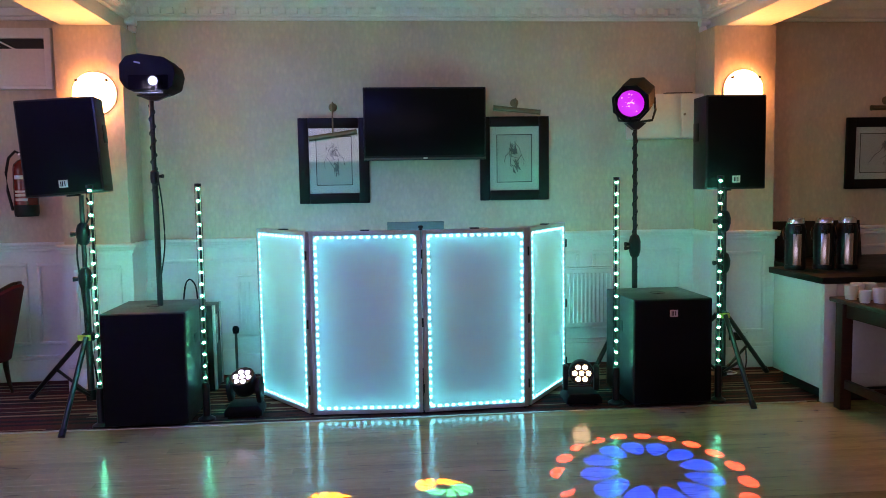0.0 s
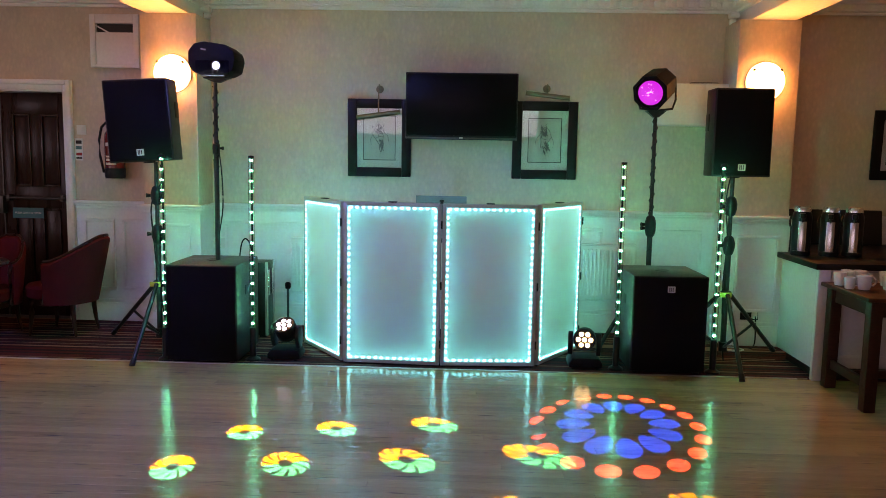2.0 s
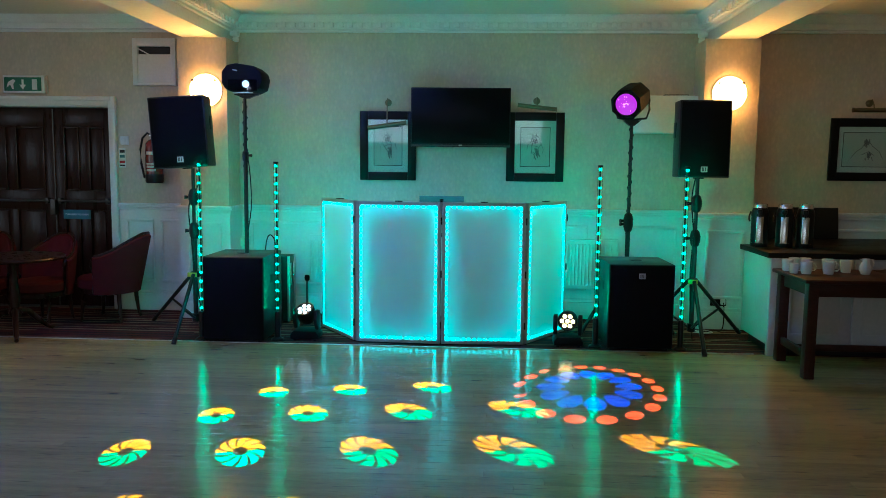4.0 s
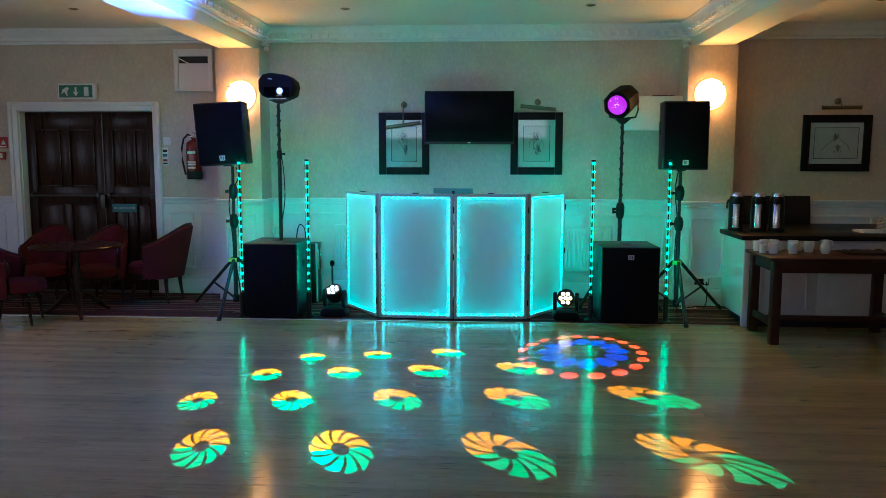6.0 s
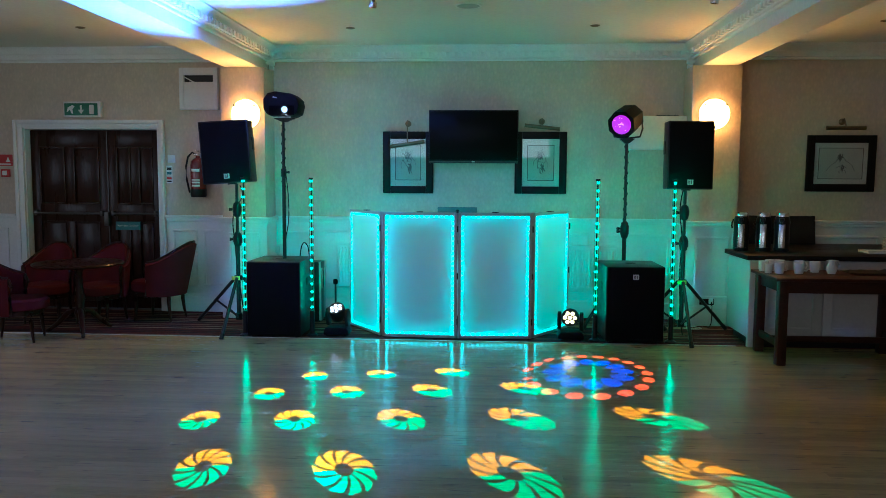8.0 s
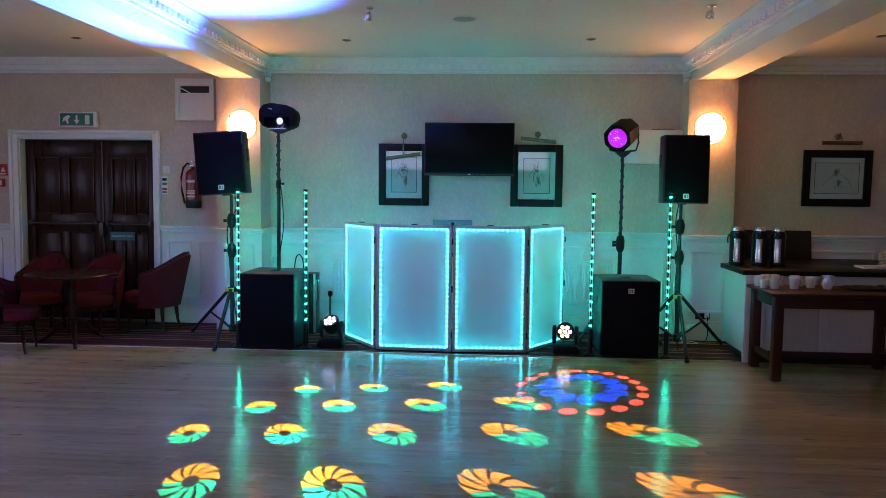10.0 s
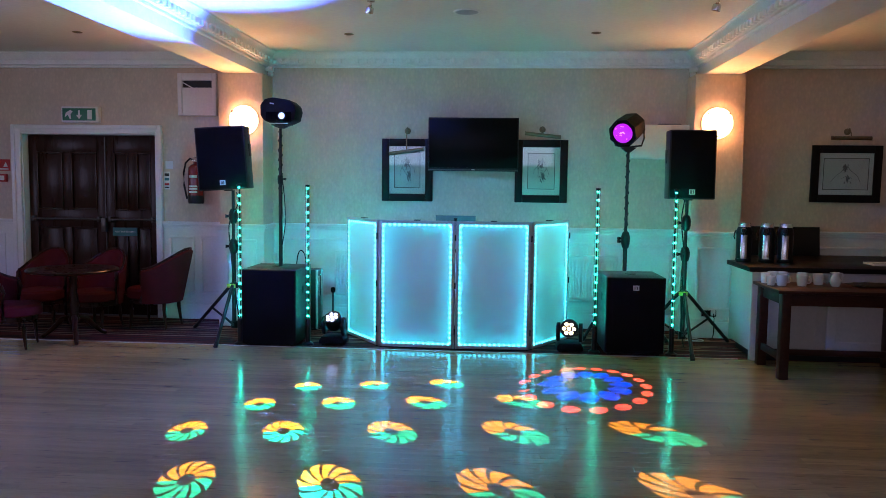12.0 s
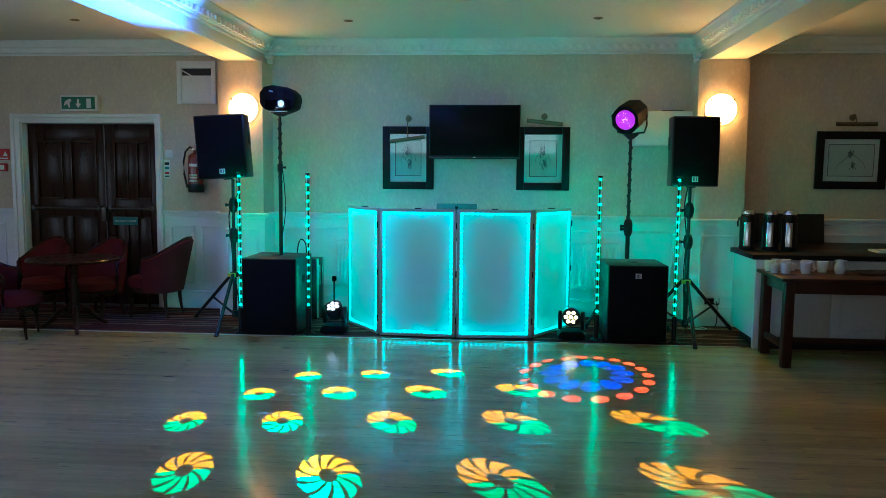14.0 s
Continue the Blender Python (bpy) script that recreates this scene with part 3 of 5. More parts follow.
box(bm, WX0 - 0.1, WX1 + 0.1, SOUTH - 0.245, SOUTH - 0.235, WZ0 - 0.1, WZ1 + 0.1)
SKY = glow("overcast_sky", (0.8, 0.88, 1.0), 0.6)
built("backdrop", bm, SKY, "pale overcast sky outside the window", "sky")
# unseen side window, added to brighten the left of the room
added_side_win = tagged(new("window_2"), "unseen side window added to brighten the left of the room", "window", kind="structure")
bm = B()
for c in ((SY0, SY0 + 0.06, SZ0, SZ1), (SY1 - 0.06, SY1, SZ0, SZ1), (SY0 + 0.06, SY1 - 0.06, SZ0, SZ0 + 0.06), (SY0 + 0.06, SY1 - 0.06, SZ1 - 0.06, SZ1), (1.97, 2.03, SZ0 + 0.06, SZ1 - 0.06)):
    box(bm, WEST - 0.16, WEST - 0.10, c[0], c[1], c[2], c[3], 0.005)
part("window_frame", bm, WHITE, added_side_win)
bm = B()
box(bm, WEST - 0.245, WEST - 0.235, SY0 - 0.1, SY1 + 0.1, SZ0 - 0.1, SZ1 + 0.1)
built("backdrop", bm, SKY, "pale glowing sky sheet outside the added side window", "sky")


# ---- display booth with lit edges ----
def facade():
    h, tube = 1.217, 0.026
    ob = thing("dj_booth_facade", pose(0, 0, 0), "four-panel folding white cloth booth screen edged with teal LED tape", "booth screen")
    folds = [(-0.955, 5.77), (-0.533, 5.17), (0.200, 5.13), (0.912, 5.177), (1.312, 5.79)]
    for side, ((x0, y0), (x1, y1)) in enumerate(zip(folds, folds[1:])):
        # the wings stop short of the fold, clear of the front panels' frames
        g0, g1 = 0.035 if side == 3 else 0.006, 0.035 if side == 0 else 0.006
        L = math.hypot(x1 - x0, y1 - y0) - g0 - g1
        m = pose(x0, y0, 0.012, 0, 0, math.degrees(math.atan2(y1 - y0, x1 - x0))) @ pose(g0, 0, 0)
        bm = B()
        for c in ((0, tube, 0, h - 0.012), (L - tube, L, 0, h - 0.012), (tube, L - tube, 0, tube), (tube, L - tube, h - 0.012 - tube, h - 0.012)):
            box(bm, c[0], c[1], 0, 0.060, c[2], c[3], 0.003)
        panel = part("panel", bm, PALE_FRAME, ob, "pale grey panel frame with stretched cloth", m)
        H = h - 0.012
        bm = B()
        n = 14
        grid = [[bm.verts.new((tube - 0.004 + (L - 2 * tube + 0.008) * i / n, 0.006 + 0.004 * math.sin(math.pi * i / n) * math.sin(math.pi * k / n), tube - 0.004 + (H - 2 * tube + 0.008) * k / n)) for i in range(n + 1)] for k in range(n + 1)]
        for k in range(n):
            for i in range(n):
                bm.faces.new((grid[k][i], grid[k][i + 1], grid[k + 1][i + 1], grid[k + 1][i]))
        part("scrim", bm, SCRIM, panel, "taut white stretch cloth")
        e = tube + 0.004
        runs = (((e, e), (e, H - e), 24), ((L - e, e), (L - e, H - e), 24), ((e, e), (L - e, e), 14 if 0 < side < 3 else 13), ((e, H - e), (L - e, H - e), 14 if 0 < side < 3 else 13))
        for (ax, az), (bx, bz), count in runs:
            bm = B()
            up = ax == bx
            s = (1 if ax < L / 2 else -1) if up else (1 if az < H / 2 else -1)
            if up:
                vs = [(ax - s * 0.002, 0.044, az), (ax - s * 0.002, 0.044, bz), (ax, 0.058, bz), (ax, 0.058, az)]
            else:
                vs = [(ax, 0.044, az - s * 0.002), (bx, 0.044, az - s * 0.002), (bx, 0.058, az), (ax, 0.058, az)]
            bm.faces.new([bm.verts.new(v) for v in vs])
            strip = part("led_strip", bm, GLOW_TAPE, panel, "glowing teal LED tape")
            bm = B()
            for k in range(count):
                f = (k + 0.5) / count
                px, pz = ax + (bx - ax) * f + (s * 0.010 if up else 0), az + (bz - az) * f + (0 if up else s * 0.010)
                w, hh = (0.007, 0.011) if up else (0.011, 0.007)
                box(bm, px - w, px + w, 0.0005, 0.004, pz - hh, pz + hh, 0.002, seg=1)
            tagged(part("led_dots", bm, GLOW_DOT, strip), kind="stuff")
        for z in (0.16, 0.6, 1.05):
            bm = B()
            rod(bm, (L + 0.006, -0.002, z - 0.03), (L + 0.006, -0.002, z + 0.03), 0.006, n=10)
            part("hinge", bm, BLACK_PLASTIC, panel)
        bm = B()
        box(bm, L / 2 - 0.03, L / 2 + 0.03, 0.006, 0.056, H, H + 0.008, 0.002)
        part("clip", bm, BLACK_PLASTIC, panel)
        for x in (0.02, L - 0.02):
            bm = B()
            rod(bm, (x, 0.015, -0.012), (x, 0.015, 0.002), 0.010, n=10)
            part("foot", bm, BLACK_PLASTIC, panel)
    bm = B()
    lathe(bm, [(0, 0), (0.012, 0), (0.012, 0.010), (0.018, 0.016), (0.018, 0.028), (0, 0.034)], 16)
    part("knob", bm, BLACK_PLASTIC, ob, "", pose(0.197, 5.145, 1.217))


facade()

# table and laptop behind the screen
t = thing("folding_table", pose(0.2, 5.65, 0), "low black folding table hidden behind the booth screen", "table")
bm = B()
box(bm, -0.55, 0.55, -0.25, 0.25, 0.90, 0.93, 0.004)
part("tabletop", bm, BLACK_PLASTIC, t)
for sx in (-0.5, 0.5):
    for sy in (-0.2, 0.2):
        bm = B()
        rod(bm, (sx, sy, 0), (sx, sy, 0.9), 0.014, n=12)
        part("leg", bm, BLACK, t)
t = thing("laptop", pose(0.18, 5.52, 0.93), "open grey laptop on a stand behind the booth screen", "laptop")
bm = B()
box(bm, -0.16, 0.16, -0.02, 0.16, 0, 0.10, 0.004)
part("stand", bm, ALU, t)
bm = B()
box(bm, -0.19, 0.19, -0.03, 0.2, 0.10, 0.118, 0.004)
part("base", bm, ALU, t)
bm = B()
box(bm, -0.195, 0.195, -0.006, 0.006, 0, 0.215, 0.004, pose(0, -0.03, 0.118, 12))
part("lid", bm, GREY_LID, t, "grey laptop lid")


# ---- wall television and pictures ----
tv = thing("television", pose(0.309, 6.30, 1.99, 2.5) @ pose(0, 0, -1.99), "large flat black wall-mounted television, switched off", "television")
bm = B()
box(bm, -0.484, 0.484, 0, 0.045, 1.705, 2.276, 0.006)
part("casing", bm, BLACK_PLASTIC, tv)
bm = B()
box(bm, -0.472, 0.472, -0.003, -0.0005, 1.742, 2.264, 0.001)
part("screen", bm, SCREEN, tv, "dark glossy screen")
bm = B()
box(bm, -0.484, 0.484, -0.004, 0.0, 1.712, 1.726, 0.001)
part("trim_strip", bm, DARK_METAL, tv, "thin grey lower trim")
bm = B()
box(bm, -0.016, 0.016, -0.006, -0.003, 1.716, 1.728, 0.001)
part("badge", bm, LABEL_WHITE, tv, "small pale badge")
bm = B()
box(bm, -0.2, 0.2, 0.045, 0.17, 1.86, 2.14, 0.01)
part("bracket", bm, BLACK, tv)


def picture(x0, x1, z0, z1, mount, label, strokes, landscape=False):
    ob = thing("framed_picture", pose((x0 + x1) / 2, WALL - 0.008, (z0 + z1) / 2, 1.3), label, "picture")
    w, h, b = (x1 - x0) / 2, (z1 - z0) / 2, 0.082
    bm = B()
    for c in ((-w, -w + b, -h, h), (w - b, w, -h, h), (-w + b, w - b, -h, -h + b), (-w + b, w - b, h - b, h)):
        box(bm, c[0], c[1], -0.032, -0.002, c[2], c[3], 0.006)
    part("frame", bm, FRAME, ob, "broad black wooden frame")
    bm = B()
    box(bm, -w + b - 0.004, w - b + 0.004, -0.012, -0.004, -h + b - 0.004, h - b + 0.004)
    part("mount", bm, MOUNT, ob, "white card mount")
    iw, ih = (w - b) - mount, (h - b) - mount * 1.15
    bm = B()
    box(bm, -iw, iw, -0.0145, -0.012, -ih, ih)
    sheet = part("drawing", bm, PAPER_ART, ob, "faint grey pencil drawing on pale paper")
    bm = B()
    k = 0.006
    for c in ((-iw, -iw + k, -ih, ih), (iw - k, iw, -ih, ih), (-iw + k, iw - k, -ih, -ih + k), (-iw + k, iw - k, ih - k, ih)):
        box(bm, c[0], c[1], -0.016, -0.0145, c[2], c[3])
    part("border_line", bm, INK, sheet)
    for line, r in strokes:
        bm = B()
        sweep(bm, [(px * ih, -0.0150, pz * ih) for px, pz in line], r * 1.2, 5)
        part("pencil_line", bm, PENCIL, sheet)
    hatch = random.Random(int(x0 * 100))
    for k in range(56):
        at = (-0.04, 0.42) if k % 5 < 3 else (0.10, -0.24)
        cx, cz = hatch.gauss(at[0], 0.07), hatch.gauss(at[1], 0.11)
        bm = B()
        sweep(bm, [(cx * ih, -0.0148, cz * ih), ((cx + hatch.uniform(-0.05, 0.10)) * ih, -0.0148, (cz - hatch.uniform(0.06, 0.20)) * ih)], hatch.uniform(0.0018, 0.0055), 4)
        part("pencil_line", bm, PENCIL, sheet)
    bm = B()
    box(bm, -w + b - 0.002, w - b + 0.002, -0.0205, -0.0185, -h + b - 0.002, h - b + 0.002)
    glass = part("glass", bm, GLAZE, ob, "clear picture glass")
    glass.visible_shadow = False
    return ob


def clear_glass(name, ior):
    m = bpy.data.materials.new(name)
    m.use_nodes = True
    t = m.node_tree
    t.nodes.remove(t.nodes["Principled BSDF"])
    tr, gl, mx, fr = t.nodes.new("ShaderNodeBsdfTransparent"), t.nodes.new("ShaderNodeBsdfGlossy"), t.nodes.new("ShaderNodeMixShader"), t.nodes.new("ShaderNodeFresnel")
    gl.inputs["Roughness"].default_value = 0.03
    fr.inputs["IOR"].default_value = ior
    t.links.new(fr.outputs[0], mx.inputs[0])
    t.links.new(tr.outputs[0], mx.inputs[1])
    t.links.new(gl.outputs[0], mx.inputs[2])
    t.links.new(mx.outputs[0], t.nodes["Material Output"].inputs["Surface"])
    return m


GLAZE = clear_glass("picture_glass", 1.7)
CLEAR_TUBE = clear_glass("clear_tube_plastic", 1.14)
HORSE = [([(-0.05, 0.62), (-0.20, 0.45), (-0.30, 0.15), (-0.12, -0.12), (0.05, -0.38), (0.18, -0.30), (0.16, -0.05), (0.22, 0.25), (0.10, 0.52), (-0.05, 0.62)], 0.0028),
         ([(0.22, 0.25), (0.38, 0.10), (0.42, -0.15)], 0.0022), ([(-0.30, 0.15), (-0.42, -0.10), (-0.36, -0.32)], 0.0020),
         ([(-0.05, 0.62), (-0.10, 0.76), (0.02, 0.66)], 0.0024), ([(0.10, 0.52), (0.16, 0.70), (0.18, 0.50)], 0.0024),
         ([(0.0, 0.22), (0.06, 0.20)], 0.004), ([(0.04, -0.30), (0.13, -0.27)], 0.004), ([(-0.14, 0.02), (0.10, 0.08), (0.19, 0.06)], 0.0020)]
WIDE = [([(-0.9, -0.5), (-0.6, -0.1), (-0.3, 0.1), (-0.1, 0.45), (0.1, 0.45), (0.3, 0.2), (0.7, -0.1), (0.9, -0.5)], 0.0024), ([(-0.1, 0.45), (-0.08, 0.62)], 0.004), ([(0.1, 0.45), (0.1, 0.62)], 0.004), ([(-0.3, -0.3), (0.1, -0.1), (0.4, -0.3)], 0.0022)]
picture(-0.699, -0.137, 1.372, 2.055, 0.055, "black-framed pencil drawing of a horse's head on the wall", HORSE)
picture(0.762, 1.330, 1.375, 2.055, 0.055, "black-framed pencil drawing of a horse's head on the wall", [([(-x, z) for x, z in l], r) for l, r in HORSE])
picture(3.885, 4.605, 1.42, 2.022, 0.045, "black-framed wide pencil drawing of a horse", WIDE)


def picture_lamp(x, z, tilt, drop, length, label):
    ob = thing("picture_lamp", pose(x, WALL, z), label, "picture lamp")
    bm = B()
    lathe(bm, [(0, 0), (0.034, 0), (0.034, 0.008), (0.020, 0.016), (0.0, 0.02)], 20, pose(0, 0, 0, 90))
    part("wall_plate", bm, BRASS, ob)
    bm = B()
    sweep(bm, [(0, -0.01, 0), (0, -0.06, 0.03 + 0.02 * drop), (0, -0.10, -0.02), (0, -0.11, -drop)], 0.006, 8)
    part("arm", bm, BRASS, ob)
    bm = B()
    m = pose(0, -0.115, -drop - 0.012, 0, -tilt, 0)
    a, b = m @ Vector((-length / 2, 0, 0)), m @ Vector((length / 2, 0, 0))
    rod(bm, a, b, 0.020, n=18)
    part("shade", bm, BRASS, ob, "brass tubular shade")
    for e, f in ((a, b), (b, a)):
        bm = B()
        d = (e - f).normalized()
        rod(bm, e, e + d * 0.006, 0.023, n=18)
        part("end_cap", bm, BRASS, ob)


picture_lamp(-0.418, 2.140, 8, 0.215, 0.37, "tilted brass picture lamp drooping over a frame")
picture_lamp(1.052, 2.165, -6, 0.055, 0.37, "tilted brass picture lamp above a frame")
picture_lamp(4.245, 2.165, 0, 0.06, 0.39, "brass picture lamp above a frame")


# ---- lit wall lamps ----
def globe(x, z):
    ob = thing("wall_lamp", pose(x, PIL, z) @ Matrix.Diagonal((1.06, 1.0, 1.06, 1)), "round opal glass wall lamp, lit warm, on a pilaster", "wall lamp", "wall lamps on the pilasters")
    bm = B()
    lathe(bm, [(0, 0.0), (0.147, 0.0), (0.149, 0.010), (0.147, 0.022), (0.12, 0.024), (0, 0.024)], 40, pose(0, 0, 0, 90))
    part("backplate", bm, WHITE, ob)
    bm = B()
    lathe(bm, [(0.146, 0.024), (0.146, 0.03), (0.138, 0.055), (0.115, 0.080), (0.08, 0.097), (0.04, 0.105), (0, 0.107)], 40, pose(0, 0, 0, 90))
    part("opal_glass", bm, GLOW_GLOBE, ob, "glowing opal glass bowl")
    for a in (40, 140, 270):
        bm = B()
        c = Vector((0.132 * math.cos(radians(a)), -0.066, 0.132 * math.sin(radians(a))))
        box(bm, -0.009, 0.009, -0.014, 0.010, -0.009, 0.009, 0.003, Matrix.Translation(c))
        part("clip", bm, BLACK_PLASTIC, ob)


globe(-2.13, 2.215)
globe(2.80, 2.215)


# ---- loudspeakers, bass bins, stands ----
def loudspeaker(m, w, h, d, label):
    ob = thing("loudspeaker", m, label, "loudspeaker", "loudspeakers on stands")
    bm = B()
    lo = [(-w / 2, -d / 2), (w / 2, -d / 2), (w / 2, d * 0.15), (w * 0.30, d / 2), (-w * 0.30, d / 2), (-w / 2, d * 0.15)]
    a = [bm.verts.new((x, y, 0)) for x, y in lo]
    b = [bm.verts.new((x, y, h)) for x, y in lo]
    fs = [bm.faces.new(a[::-1]), bm.faces.new(b)] + [bm.faces.new((a[i], a[(i + 1) % 6], b[(i + 1) % 6], b[i])) for i in range(6)]
    bmesh.ops.bevel(bm, geom=list({e for f in fs for e in f.edges}), offset=0.010, segments=2, affect="EDGES", profile=0.5)
    part("cabinet", bm, BLACK, ob, "black textured cabinet")
    bm = B()
    box(bm, -w / 2 + 0.012, w / 2 - 0.012, -d / 2 - 0.012, -d / 2 + 0.002, 0.012, h - 0.012, 0.008)
    part("grille", bm, GRILLE, ob, "black perforated steel front grille")
    bm = B()
    box(bm, -0.027, 0.027, -d / 2 - 0.0155, -d / 2 - 0.011, 0.045, 0.093, 0.001)
    badge = part("badge", bm, LABEL_WHITE, ob, "small white square badge")
    for k in (-0.014, -0.004, 0.010):
        bm = B()
        box(bm, k - 0.003, k + 0.003, -d / 2 - 0.0168, -d / 2 - 0.0155, 0.053, 0.085)
        part("mark", bm, INK, badge)
    for s in (-1, 1):
        bm = B()
        box(bm, s * w / 2 - 0.004, s * w / 2 + 0.004, -0.05, 0.045, h * 0.52, h * 0.72, 0.003)
        part("handle", bm, BLACK_PLASTIC, ob)
    bm = B()
    lathe(bm, [(0, -0.012), (0.045, -0.012), (0.045, 0.0), (0, 0.0)], 24)
    part("pole_socket", bm, BLACK_PLASTIC, ob)
    return ob


loudspeaker(pose(-2.058, 5.39, 1.482, 0, -4.0, 5), 0.475, 0.605, 0.36, "black loudspeaker leaning slightly on a tripod stand")
loudspeaker(pose(2.395, 5.49, 1.447, 0, 0, -2), 0.425, 0.645, 0.36, "black loudspeaker upright on a tripod stand")


def bass_bin(m, w, h, d, label, badged):
    ob = thing("bass_bin", m, label, "subwoofer", "bass bins on the carpet")
    bm = B()
    box(bm, -w / 2, w / 2, 0.016, d, 0.02, h, 0.010)
    part("cabinet", bm, BLACK, ob, "black textured cabinet")
    bm = B()
    box(bm, -w / 2 + 0.006, w / 2 - 0.006, 0, 0.018, 0.026, h - 0.006, 0.008)
    part("grille", bm, GRILLE, ob, "black steel grille")
    if badged:
        bm = B()
        box(bm, -0.027, 0.027, -0.004, 0.001, h - 0.118, h - 0.072, 0.001)
        badge = part("badge", bm, ALU, ob, "small grey square badge")
        for k in (-0.014, -0.004, 0.010):
            bm = B()
            box(bm, k - 0.003, k + 0.003, -0.0052, -0.004, h - 0.110, h - 0.080)
            part("mark", bm, INK, badge)
    bm = B()
    lathe(bm, [(0, 0.001), (0.05, 0.001), (0.055, 0.004), (0.05, 0.007), (0.024, 0.005), (0, 0.004)], 28, pose(0, d * 0.5, h))
    part("pole_cup", bm, BLACK_PLASTIC, ob)
    for s in (-1, 1):
        bm = B()
        box(bm, s * w / 2 - 0.003, s * w / 2 + 0.005, d * 0.38, d * 0.62, h * 0.66, h * 0.76, 0.004)
        part("handle", bm, BLACK_PLASTIC, ob)
    for x in (-w / 2 + 0.05, w / 2 - 0.05):
        for y in (0.06, d - 0.05):
            bm = B()
            rod(bm, (x, y, 0), (x, y, 0.022), 0.022, n=14)
            part("rubber_foot", bm, BLACK_PLASTIC, ob)
    return ob


bass_bin(pose(-1.558, 5.035, 0), 0.525, 0.738, 0.60, "large black bass bin with a pole in its top", False)
bass_bin(pose(1.868, 5.075, 0, 0, 0, 1), 0.545, 0.728, 0.60, "large black bass bin beside an LED tube", True)


def tripod(m, top, feet, hub, label, tape=False, name="speaker_stand", collars=(0.92, 1.22), group="tripod stands"):
    ob = thing(name, m, label, "tripod stand", group)
    bm = B()
    rod(bm, (0, 0, 0.10), (0, 0, 0.98), 0.0215, n=20)
    part("pole", bm, BLACK, ob)
    bm = B()
    rod(bm, (0, 0, 0.98), (0, 0, top), 0.0155, n=20)
    part("inner_pole", bm, BLACK, ob)
    for z in collars:
        bm = B()
        lathe(bm, [(0.021, z - 0.075), (0.034, z - 0.06), (0.044, z - 0.02), (0.045, z + 0.02), (0.034, z + 0.06), (0.019, z + 0.075)], 18)
        c = part("collar", bm, BLACK_PLASTIC, ob)
        bm = B()
        rod(bm, (-0.04, 0, z), (-0.078, -0.01, z), 0.011, 0.018, 12)
        part("knob", bm, BLACK_PLASTIC, c)
    bm = B()
    lathe(bm, [(0.019, hub - 0.03), (0.04, hub - 0.025), (0.042, hub + 0.02), (0.019, hub + 0.03)], 18)
    part("hub", bm, BLACK_PLASTIC, ob)
    bm = B()
    lathe(bm, [(0.019, 0.10), (0.034, 0.10), (0.034, 0.17), (0.019, 0.17)], 18)
    part("lower_hub", bm, BLACK_PLASTIC, ob)
    if tape:
        bm = B()
        box(bm, -0.055, 0.03, -0.046, -0.038, hub - 0.02, hub + 0.018, 0.002)
        part("tape", bm, TAPE, ob, "strip of yellow tape")
    for x, y in feet:
        d = Vector((x, y, 0)).normalized()
        a, b = d * 0.045 + Vector((0, 0, hub)), Vector((x, y, 0.012))
        bm = B()
        rod(bm, a, b, 0.0170, n=14)
        leg = part("leg", bm, BLACK, ob)
        bm = B()
        rod(bm, b + (a - b) * 0.06, b - (a - b).normalized() * 0.006, 0.0210, n=14)
        part("rubber_foot", bm, BLACK_PLASTIC, leg)
        bm = B()
        rod(bm, d * 0.03 + Vector((0, 0, 0.135)), a + (b - a) * 0.52, 0.0105, n=10)
        part("brace", bm, BLACK, leg)
    return ob


def foot(px, py, *pts):
    return [(x - px, y - py) for x, y in pts]


tripod(pose(-2.03, 5.44, 0), 1.478, foot(-2.03, 5.44, (-2.035, 4.93), (-2.62, 5.90), (-1.60, 5.86)), 0.53, "black tripod speaker stand with yellow tape on its collar", True)
tripod(pose(2.385, 5.47, 0), 1.452, foot(2.385, 5.47, (2.365, 4.945), (2.935, 5.89), (2.0, 5.82)), 0.545, "black tripod speaker stand with yellow tape on its collar", True)
tripod(pose(1.895, 5.96, 0), 1.955, foot(1.895, 5.96, (1.46, 5.72), (2.30, 5.75), (1.9, 6.38)), 0.62, "black tripod stand wound with cable, carrying an effect light", False, "lighting_stand", (1.0, 1.03))

# pole standing in the bass bin
p = thing("lighting_pole", pose(-1.522, 5.335, 0.742), "black pole in a bass bin, wound with cable", "pole")
bm = B()
rod(bm, (0, 0, 0), (0, 0, 0.85), 0.0185, n=20)
part("pole", bm, BLACK, p)
bm = B()
rod(bm, (0, 0, 0.85), (0, 0, 1.335), 0.0150, n=20)
part("inner_pole", bm, BLACK, p)
bm = B()
lathe(bm, [(0.018, 0.80), (0.026, 0.81), (0.028, 0.85), (0.026, 0.88), (0.016, 0.89)], 18)
c = part("collar", bm, BLACK_PLASTIC, p)
bm = B()
rod(bm, (0.026, 0, 0.85), (0.055, -0.005, 0.85), 0.008, 0.014, 12)
part("knob", bm, BLACK_PLASTIC, c)


def winding(name, x, y, z0, z1, r, turns, label, wire=0.005):
    bm = B()
    n = int(turns * 14)
    rr = random.Random(int(z1 * 100))
    sweep(bm, [(r * (1 + rr.uniform(-0.05, 0.06)) * math.cos(2 * math.pi * turns * k / n), r * math.sin(2 * math.pi * turns * k / n), z0 + (z1 - z0) * k / n) for k in range(n + 1)], wire, 6)
    ob = tagged(new(name, mesh_of(name, bm, BLACK_PLASTIC)), label, "cable")
    ob.matrix_basis = pose(x, y, 0)


